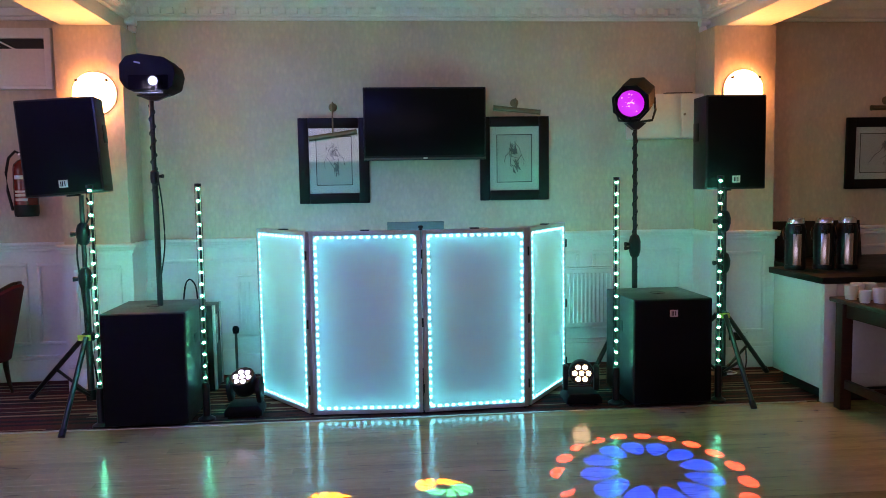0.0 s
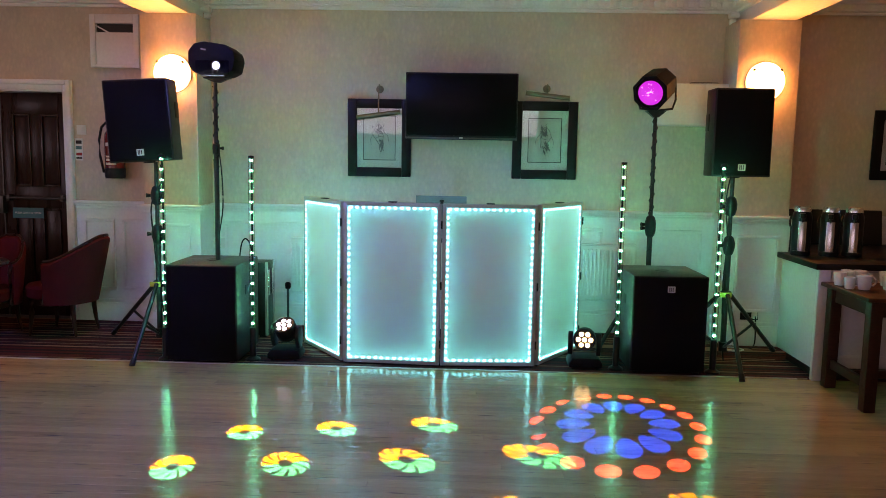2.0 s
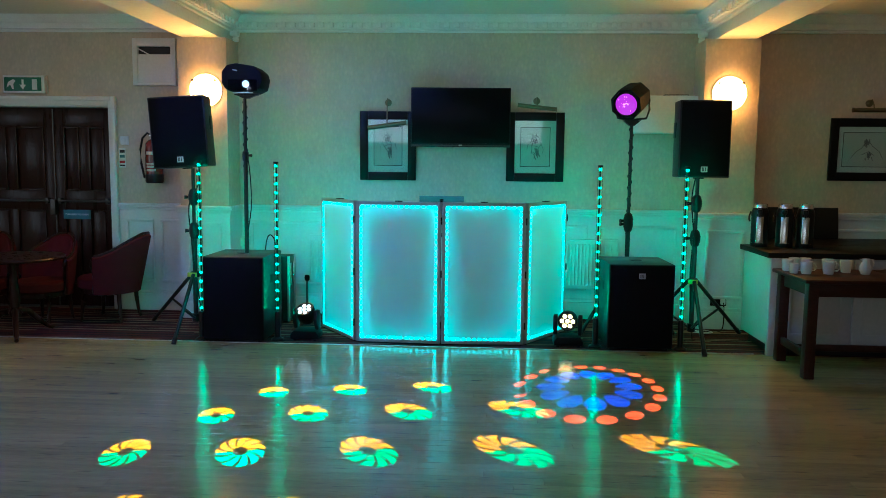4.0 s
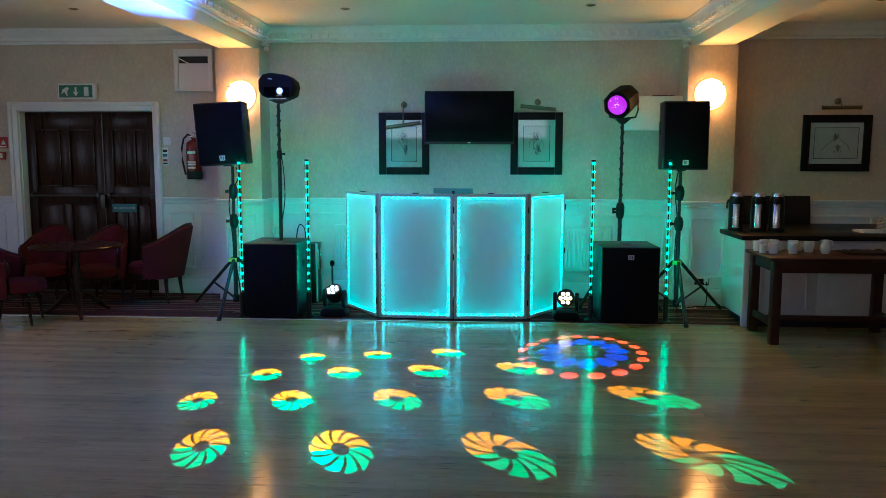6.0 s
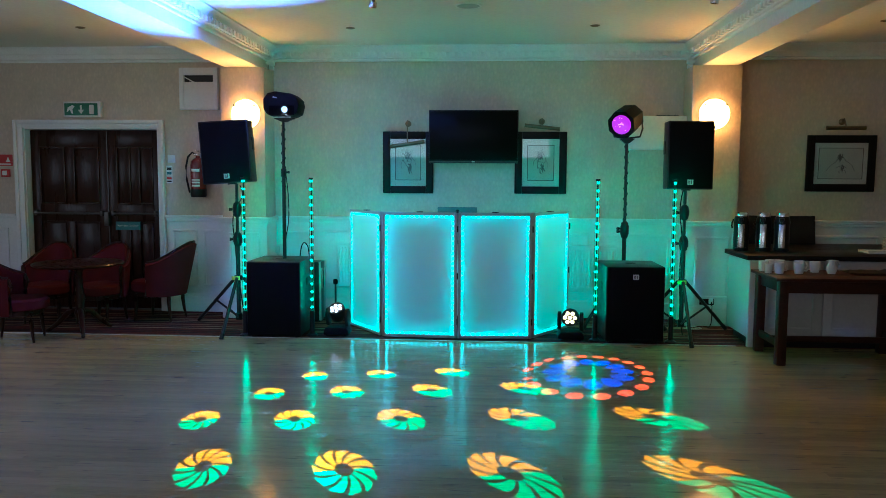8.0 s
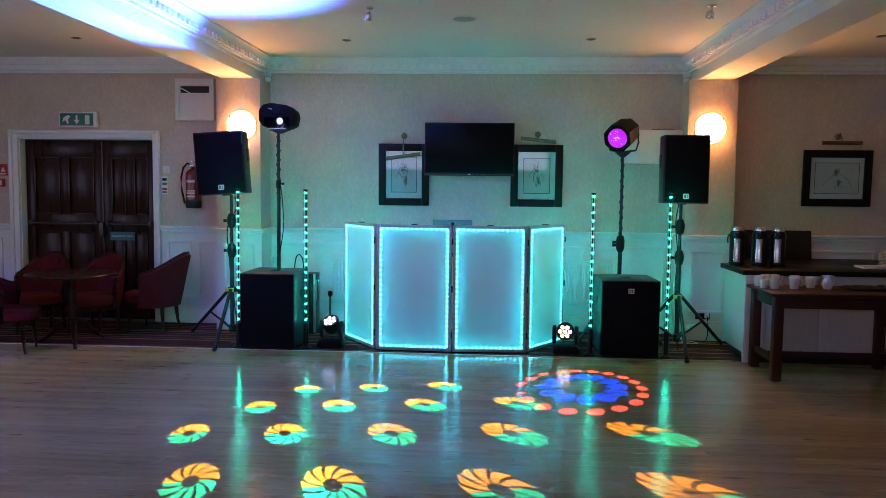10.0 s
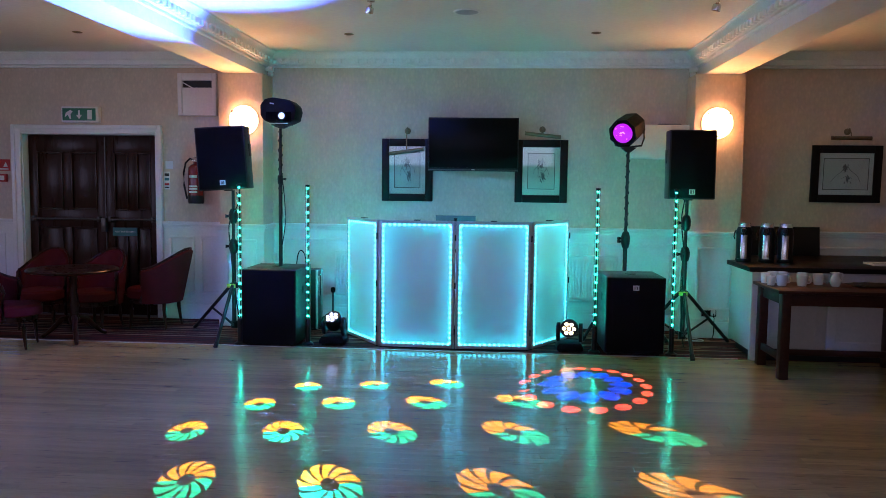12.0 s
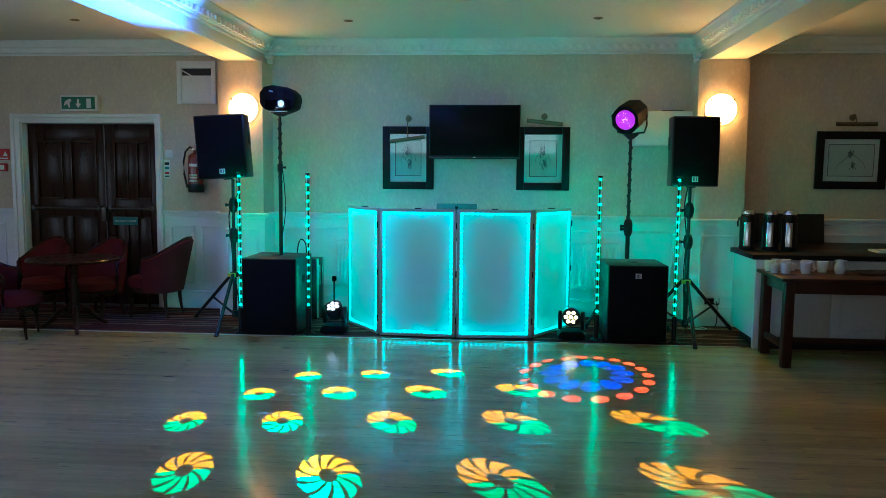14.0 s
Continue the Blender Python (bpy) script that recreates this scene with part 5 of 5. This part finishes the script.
# ---- seating by the doors ----
def tub_chair(m, label):
    ob = thing("tub_chair", m, label, "chair", "chairs round the small table")
    # faces local -y
    N = 30
    lim = 94

    def top(a):
        c = min(1.0, max(0.0, math.cos(radians(a)) + 0.02))
        return 0.665 + 0.215 * c ** 1.7

    def rake(a, z):
        return 0.13 * max(0.0, math.cos(radians(a))) * max(0.0, z - 0.34) / 0.53

    def ring(a, out):
        r = radians(a)
        flare = 0.0 if out == 0 else out
        return (math.sin(r) * (0.270 + flare), math.cos(r) * (0.265 + flare))

    bm = B()
    rows = []
    for k in range(N + 1):
        a = -lim + 2 * lim * k / N
        zt = top(a)
        xi, yi = ring(a, -0.03)
        xo, yo = ring(a, 0.035)
        half = (0.36 + zt) / 2
        side = [(xi, yi, 0.36), (xi, yi, half), (xi, yi, zt - 0.02), ((xi + xo) / 2, (yi + yo) / 2, zt), (xo, yo, zt - 0.025), (xo, yo, half), (xo * 0.95, yo * 0.95, 0.29)]
        rows.append([bm.verts.new((vx, vy + rake(a, vz), vz)) for vx, vy, vz in side])
    for p, q in zip(rows, rows[1:]):
        for i in range(7):
            j = (i + 1) % 7
            bm.faces.new((p[i], p[j], q[j], q[i]))
    bm.faces.new(rows[0][::-1])
    bm.faces.new(rows[-1])
    part("backrest", bm, VELVET, ob, "curved red upholstered back")
    bm = B()
    pts = []
    for k in range(N + 1):
        a = -lim + 2 * lim * k / N
        x, y = ring(a, 0.004)
        pts.append((x, y + rake(a, top(a)), top(a) + 0.004))
    sweep(bm, pts, 0.013, 8)
    part("top_rail", bm, MAHOGANY, ob, "dark polished show-wood rail")
    for s in (-1, 1):
        x, y = ring(s * lim, 0.002)
        bm = B()
        sweep(bm, [(x, y, 0.650), (x * 1.02, y - 0.03, 0.58), (x * 0.98, y - 0.01, 0.48), (x, y - 0.02, 0.30)], [0.022, 0.018, 0.015, 0.02], 10)
        part("arm_post", bm, MAHOGANY, ob)
    bm = B()
    outline = [(0.26 * math.cos(2 * math.pi * i / 28), -0.055 + 0.275 * math.sin(2 * math.pi * i / 28)) for i in range(28)]
    for z0, z1, k0, k1 in ((0.33, 0.345, 0.94, 1.0), (0.345, 0.42, 1.0, 1.0), (0.42, 0.445, 1.0, 0.93), (0.445, 0.458, 0.93, 0.6)):
        lo = [bm.verts.new((x * k0, y * k0, z0)) for x, y in outline]
        hi = [bm.verts.new((x * k1, y * k1, z1)) for x, y in outline]
        for i in range(28):
            j = (i + 1) % 28
            bm.faces.new((lo[i], lo[j], hi[j], hi[i]))
    bm.faces.new(hi)
    bmesh.ops.remove_doubles(bm, verts=bm.verts, dist=0.0005)
    part("seat", bm, VELVET, ob, "rounded red seat cushion")
    bm = B()
    lathe(bm, [(0.235, 0.275), (0.25, 0.28), (0.25, 0.325), (0.235, 0.33), (0, 0.33)], 28, pose(0, -0.02, 0))
    part("seat_frame", bm, MAHOGANY, ob)
    for x, y, sx, sy in ((-0.19, -0.20, -0.01, -0.02), (0.19, -0.20, 0.01, -0.02), (-0.17, 0.18, -0.02, 0.03), (0.17, 0.18, 0.02, 0.03)):
        bm = B()
        sweep(bm, [(x, y, 0.31), (x, y, 0.22), (x + sx * 0.4, y + sy * 0.4, 0.1), (x + sx, y + sy, 0.0)], [0.024, 0.022, 0.017, 0.012], 10)
        part("leg", bm, MAHOGANY, ob)
    return ob


SMALL = Matrix.Diagonal((0.94, 0.94, 0.96, 1))
chair = tub_chair(pose(-3.06, 5.95, 0, 0, 0, -94) @ SMALL, "red upholstered tub chair with dark wooden rail by the doors")
copy_thing(chair, pose(-4.20, 5.74, 0, 0, 0, 8) @ SMALL)
copy_thing(chair, pose(-3.62, 5.76, 0, 0, 0, -6) @ SMALL)
copy_thing(chair, pose(-3.93, 4.73, 0, 0, 0, 106) @ SMALL)

t = thing("pedestal_table", pose(-3.53, 5.14, 0), "small round dark wooden pedestal table", "table")
bm = B()
lathe(bm, [(0, 0.672), (0.395, 0.672), (0.415, 0.680), (0.420, 0.690), (0.412, 0.700), (0, 0.702)], 48)
part("tabletop", bm, MAHOGANY, t)
bm = B()
lathe(bm, [(0, 0.17), (0.045, 0.17), (0.055, 0.20), (0.038, 0.25), (0.052, 0.34), (0.034, 0.46), (0.030, 0.58), (0.05, 0.64), (0.12, 0.672), (0, 0.672)], 24)
part("column", bm, MAHOGANY, t)
for a in (-58, 62, 182):
    c, s = math.cos(radians(a)), math.sin(radians(a))
    bm = B()
    sweep(bm, [(c * 0.03, s * 0.03, 0.22), (c * 0.12, s * 0.12, 0.20), (c * 0.22, s * 0.22, 0.10), (c * 0.30, s * 0.30, 0.035), (c * 0.34, s * 0.34, 0.018)], [0.030, 0.028, 0.024, 0.020, 0.018], 10)
    part("foot", bm, MAHOGANY, t)


# ---- refreshment counter and table ----
c = thing("counter_unit", pose(2.885, 5.03, 0), "long cream panelled counter unit with a recessed plinth", "counter")
bm = B()
box(bm, 0.03, 3.0, 0.03, 0.66, 0.09, 0.808)
box(bm, 0.22, 3.0, 0.66, 1.40, 0.0, 0.808)
part("carcass", bm, COUNTER, c)
bm = B()
box(bm, 0.0, 0.030, 0.04, 0.67, 0.09, 0.808, 0.002)
part("end_panel", bm, COUNTER, c, "pale end panel")
bm = B()
box(bm, 0.0, 0.085, 0.0, 0.04, 0.0, 0.808, 0.004)
part("corner_post", bm, COUNTER, c)
for k in range(5):
    x = 0.095 + 0.58 * k
    bm = B()
    box(bm, x, x + 0.565, 0.012, 0.030, 0.10, 0.795, 0.003)
    d = part("door", bm, COUNTER, c)
    bm = B()
    for q in ((x + 0.07, x + 0.09, 0.17, 0.72), (x + 0.475, x + 0.495, 0.17, 0.72), (x + 0.09, x + 0.475, 0.17, 0.19), (x + 0.09, x + 0.475, 0.70, 0.72)):
        box(bm, q[0], q[1], 0.006, 0.012, q[2], q[3], 0.002)
    part("door_moulding", bm, COUNTER, d)
bm = B()
box(bm, 0.06, 2.95, 0.07, 0.62, 0.0, 0.09)
part("plinth", bm, BLACK, c, "dark recessed plinth")
w = thing("worktop", pose(2.885, 5.03, 0.81), "dark brown laminate worktop on the counter", "worktop")
bm = B()
box(bm, -0.035, 3.03, -0.03, 0.69, 0, 0.045, 0.006)
box(bm, 0.20, 3.03, 0.69, 1.425, 0, 0.045)
part("slab", bm, WORKTOP, w)


def airpot(m):
    ob = thing("airpot_flask", m, "tall steel and black pump coffee flask on the worktop", "flask", "coffee flasks in a row")
    bm = B()
    lathe(bm, [(0, 0), (0.070, 0), (0.073, 0.01), (0.073, 0.03), (0.070, 0.034)], 30)
    part("base", bm, BLACK_PLASTIC, ob)
    bm = B()
    lathe(bm, [(0.069, 0.03), (0.069, 0.265), (0.066, 0.272)], 30)
    part("body", bm, STEEL, ob, "brushed steel body")
    bm = B()
    lathe(bm, [(0.072, 0.262), (0.074, 0.275), (0.068, 0.31), (0.060, 0.335)], 30)
    part("shoulder", bm, BLACK_PLASTIC, ob)
    bm = B()
    lathe(bm, [(0.060, 0.332), (0.060, 0.362), (0.054, 0.374), (0, 0.378)], 30)
    part("lid", bm, STEEL, ob)
    bm = B()
    box(bm, -0.020, 0.020, -0.125, -0.055, 0.285, 0.325, 0.008)
    rod(bm, (0, -0.112, 0.295), (0, -0.112, 0.262), 0.011, 0.009, 12)
    part("spout", bm, BLACK_PLASTIC, ob)
    bm = B()
    sweep(bm, [(-0.074, 0, 0.300), (-0.085, -0.02, 0.27), (-0.085, -0.05, 0.24), (-0.080, -0.06, 0.22)], 0.008, 8)
    part("handle", bm, BLACK_PLASTIC, ob)
    for s in (-1, 1):
        bm = B()
        n = 8
        a0, a1 = (-62, 80) if s > 0 else (-230, -112)
        lo = [bm.verts.new((0.0705 * math.cos(radians(a)), 0.0705 * math.sin(radians(a)), 0.035)) for a in np.linspace(a0, a1, n)]
        hi = [bm.verts.new((0.0705 * math.cos(radians(a)), 0.0705 * math.sin(radians(a)), 0.262)) for a in np.linspace(a0, a1, n)]
        for i in range(n - 1):
            bm.faces.new((lo[i], lo[i + 1], hi[i + 1], hi[i]))
        part("side_cover", bm, BLACK_PLASTIC, ob)
    return ob


pot = airpot(pose(2.945, 5.52, 0.855, 0, 0, -20))
copy_thing(pot, pose(3.150, 5.50, 0.855, 0, 0, -24))
copy_thing(pot, pose(3.320, 5.49, 0.855, 0, 0, -22))
s = thing("menu_board", pose(3.535, 6.32, 0.855), "wide plain black board leaning on the wall behind the flasks", "board")
bm = B()
box(bm, -0.435, 0.435, -0.008, 0.008, 0.0, 0.305, 0.004, pose(0, 0, 0.002, -8))
part("board", bm, BLACK, s)
for x in (-0.3, 0.3):
    bm = B()
    box(bm, x - 0.02, x + 0.02, -0.004, 0.07, 0.0, 0.014, 0.003)
    part("foot", bm, BLACK, s)
s = thing("plate_stack", pose(4.42, 5.55, 0.855), "stack of white china plates on the worktop", "plates")
for k in range(9):
    bm = B()
    lathe(bm, [(0, 0.004), (0.055, 0.0), (0.06, 0.004), (0.115, 0.018), (0.115, 0.021), (0.06, 0.008), (0, 0.008)], 32, pose(0, 0, 0.014 * k))
    part("plate", bm, CHINA, s)
s = thing("tray", pose(4.22, 5.42, 0.855), "shallow pale tray on the worktop", "tray")
bm = B()
box(bm, -0.16, 0.16, -0.11, 0.11, 0, 0.008, 0.003)
for q in ((-0.16, 0.16, -0.11, -0.10), (-0.16, 0.16, 0.10, 0.11), (-0.16, -0.15, -0.1, 0.1), (0.15, 0.16, -0.1, 0.1)):
    box(bm, q[0], q[1], q[2], q[3], 0.006, 0.022, 0.002)
part("dish", bm, CHINA, s)

t = thing("side_table", pose(2.895, 4.295, 0), "plain dark brown wooden table with square legs and rails", "table")
TX, TY, TZ = 1.17, 0.66, 0.737
bm = B()
box(bm, -0.03, TX + 0.03, -0.01, TY - 0.01, TZ - 0.028, TZ, 0.005)
part("tabletop", bm, TABLE_WOOD, t)
for x in (0.045, TX - 0.045):
    for y in (0.055, TY - 0.065):
        bm = B()
        box(bm, x - 0.038, x + 0.038, y - 0.038, y + 0.038, 0, TZ - 0.028, 0.005)
        part("leg", bm, TABLE_WOOD, t)
for q in ((0.079, TX - 0.079, 0.045, 0.065, TZ - 0.13, TZ - 0.028), (0.079, TX - 0.079, TY - 0.075, TY - 0.055, TZ - 0.13, TZ - 0.028), (0.035, 0.055, 0.089, TY - 0.099, TZ - 0.13, TZ - 0.028), (TX - 0.055, TX - 0.035, 0.089, TY - 0.099, TZ - 0.13, TZ - 0.028)):
    bm = B()
    box(bm, *q, 0.003)
    part("apron", bm, TABLE_WOOD, t)
for q in ((0.03, 0.06, 0.089, TY - 0.099, 0.14, 0.20), (TX - 0.06, TX - 0.03, 0.089, TY - 0.099, 0.14, 0.20), (0.062, TX - 0.062, TY / 2 - 0.02, TY / 2 + 0.01, 0.145, 0.195)):
    bm = B()
    box(bm, *q, 0.004)
    part("stretcher", bm, TABLE_WOOD, t)


def mug(m, label="plain white china mug on the wooden table"):
    ob = thing("mug", m, label, "mug", "mugs on the side table")
    bm = B()
    lathe(bm, [(0, 0.004), (0.026, 0.0), (0.032, 0.002), (0.038, 0.03), (0.041, 0.085), (0.0395, 0.087), (0.038, 0.084), (0.034, 0.03), (0.028, 0.008), (0, 0.008)], 26)
    part("cup", bm, CHINA, ob)
    bm = B()
    sweep(bm, [(0.037, 0, 0.072), (0.055, 0, 0.074), (0.067, 0, 0.060), (0.066, 0, 0.040), (0.054, 0, 0.026), (0.036, 0, 0.026)], 0.0055, 8)
    part("handle", bm, CHINA, ob)
    return ob


BIG = Matrix.Scale(1.05, 4)
first = mug(pose(2.925, 4.80, TZ, 0, 0, 30) @ BIG)
for x, y, a in ((3.005, 4.86, -20), (3.000, 4.62, 0), (3.165, 4.62, -15), (3.235, 4.80, 10), (3.345, 4.74, 100), (3.080, 4.85, 20)):
    copy_thing(first, pose(x, y, TZ, 0, 0, a) @ BIG)
copy_thing(first, pose(2.918, 4.645, TZ, 0, 0, 0) @ Matrix.Scale(0.86, 4))
j = thing("milk_jug", pose(3.455, 4.66, TZ) @ Matrix.Scale(1.12, 4), "small white china milk jug on the wooden table", "jug")
bm = B()
lathe(bm, [(0, 0.004), (0.028, 0.0), (0.030, 0.004), (0.040, 0.030), (0.038, 0.055), (0.026, 0.080), (0.028, 0.105), (0.0265, 0.106), (0.024, 0.082), (0.034, 0.05), (0, 0.010)], 24)
part("body", bm, CHINA, j)
bm = B()
sweep(bm, [(0.025, 0, 0.098), (0.045, 0, 0.10), (0.056, 0, 0.075), (0.050, 0, 0.045), (0.038, 0, 0.036)], 0.005, 8)
part("handle", bm, CHINA, j)
bm = B()
prism(bm, [(-0.045, 0.106), (-0.022, 0.104), (-0.024, 0.085)], -0.010, 0.010, None, 0.003)
part("spout", bm, CHINA, j)
s = thing("folded_cloth", pose(3.83, 4.72, TZ), "dark crumpled cloth on the wooden table", "cloth")
bm = B()
n = 24
g = [[bm.verts.new((-0.22 + 0.44 * i / n, -0.15 + 0.30 * k / n, 0.004 + 0.030 * max(0, noise.noise(Vector((i * 0.22, k * 0.22, 3.1)))) + 0.012 * math.sin(math.pi * i / n))) for i in range(n + 1)] for k in range(n + 1)]
for k in range(n):
    for i in range(n):
        bm.faces.new((g[k][i], g[k][i + 1], g[k + 1][i + 1], g[k + 1][i]))
bmesh.ops.solidify(bm, geom=bm.faces[:], thickness=0.004)
part("cloth", bm, CLOTH, s)

# ---- ceiling fittings ----
for x, y in ((-3.48, 5.24), (-0.86, 5.37), (1.47, 5.33), (4.05, 5.2)):
    d = thing("downlight", pose(x, y, CEIL), "small recessed ceiling downlight, switched off", "downlight", "ceiling downlights")
    bm = B()
    lathe(bm, [(0.028, -0.001), (0.045, -0.001), (0.045, -0.006), (0.030, -0.009), (0.026, -0.002)], 24)
    part("ring", bm, BRASS, d)
    bm = B()
    lathe(bm, [(0, -0.0015), (0.027, -0.0015), (0.024, -0.004), (0, -0.004)], 20)
    part("bulb", bm, BLACK_PLASTIC, d)
v = thing("ceiling_vent", pose(0.31, 4.43, CEIL), "round grey ceiling speaker grille", "grille")
bm = B()
lathe(bm, [(0, -0.012), (0.075, -0.010), (0.095, -0.006), (0.10, 0.0)], 32)
part("grille", bm, ALU, v)
bm = B()
lathe(bm, [(0.095, -0.008), (0.11, -0.008), (0.115, 0.0), (0.093, 0.0)], 32)
part("ring", bm, WHITE, v)
for x, y in ((-0.42, 4.02), (2.22, 3.98)):
    v = thing("spotlight", pose(x, y, CEIL), "small chrome ceiling spotlight, switched off", "spotlight", "ceiling spotlights")
    bm = B()
    lathe(bm, [(0, 0), (0.03, 0), (0.03, -0.012), (0.008, -0.016), (0.008, -0.04), (0, -0.04)], 20)
    part("mount", bm, STEEL, v)
    bm = B()
    lathe(bm, [(0.010, -0.04), (0.030, -0.055), (0.034, -0.085), (0.032, -0.10), (0.026, -0.09), (0, -0.08)], 20, pose(0, 0, 0, 8, 10))
    part("shade", bm, STEEL, v)

# ---- dance floor boards ----
floor = tagged(new("floor"), "worn glossy pale wooden strip dance floor", "floor", kind="structure")
rng = random.Random(12)
BW = 0.083
shared = {}


def plank(length):
    key = round(length, 2)
    if key not in shared:
        bm = B()
        g = 0.0002
        x, y, b = key / 2 - g, BW / 2 - g, 0.0006
        lo = [bm.verts.new((sx * x, sy * y, -0.022)) for sx, sy in ((-1, -1), (1, -1), (1, 1), (-1, 1))]
        mid = [bm.verts.new((sx * x, sy * y, -b)) for sx, sy in ((-1, -1), (1, -1), (1, 1), (-1, 1))]
        hi = [bm.verts.new((sx * (x - b), sy * (y - b), 0)) for sx, sy in ((-1, -1), (1, -1), (1, 1), (-1, 1))]
        for p, q in ((lo, mid), (mid, hi)):
            for i in range(4):
                bm.faces.new((p[i], p[(i + 1) % 4], q[(i + 1) % 4], q[i]))
        bm.faces.new(hi)
        shared[key] = mesh_of("plank", bm, OAK)
    return shared[key]


rest, rows = [], int((EDGE - 0.012 - SOUTH) / BW)
near = 0
for r in range(rows):
    yc = EDGE - 0.012 - BW * (r + 0.5)
    x = WEST - rng.uniform(0, 1.2)
    while x < EAST:
        L = rng.choice((0.9, 1.1, 1.3, 1.5, 1.8))
        xc = x + L / 2
        if 0.9 < yc and -3.4 < xc < 3.6 and near < 300:
            near += 1
            piece("plank", plank(L), floor, pose(xc, yc, rng.uniform(-0.0004, 0.0)))
        else:
            rest.append((x, x + L, yc))
        x += L
verts, faces = [], []
for x0, x1, yc in rest:
    x0, x1 = max(x0, WEST), min(x1, EAST)
    k = len(verts)
    y0, y1 = yc - BW / 2 + 0.0003, yc + BW / 2 - 0.0003
    verts += [(x0, y0, -0.0003), (x1 - 0.001, y0, -0.0003), (x1 - 0.001, y1, -0.0003), (x0, y1, -0.0003), (x0, y0, -0.02), (x1 - 0.001, y0, -0.02), (x1 - 0.001, y1, -0.02), (x0, y1, -0.02)]
    faces += [(k, k + 1, k + 2, k + 3), (k, k + 4, k + 5, k + 1), (k + 1, k + 5, k + 6, k + 2), (k + 2, k + 6, k + 7, k + 3), (k + 3, k + 7, k + 4, k)]
me = bpy.data.meshes.new("far_planks")
me.from_pydata(verts, [], faces)
me.materials.append(OAK_FAR)
far = new("far_planks", me)
far.parent = floor
tagged(far, kind="stuff")
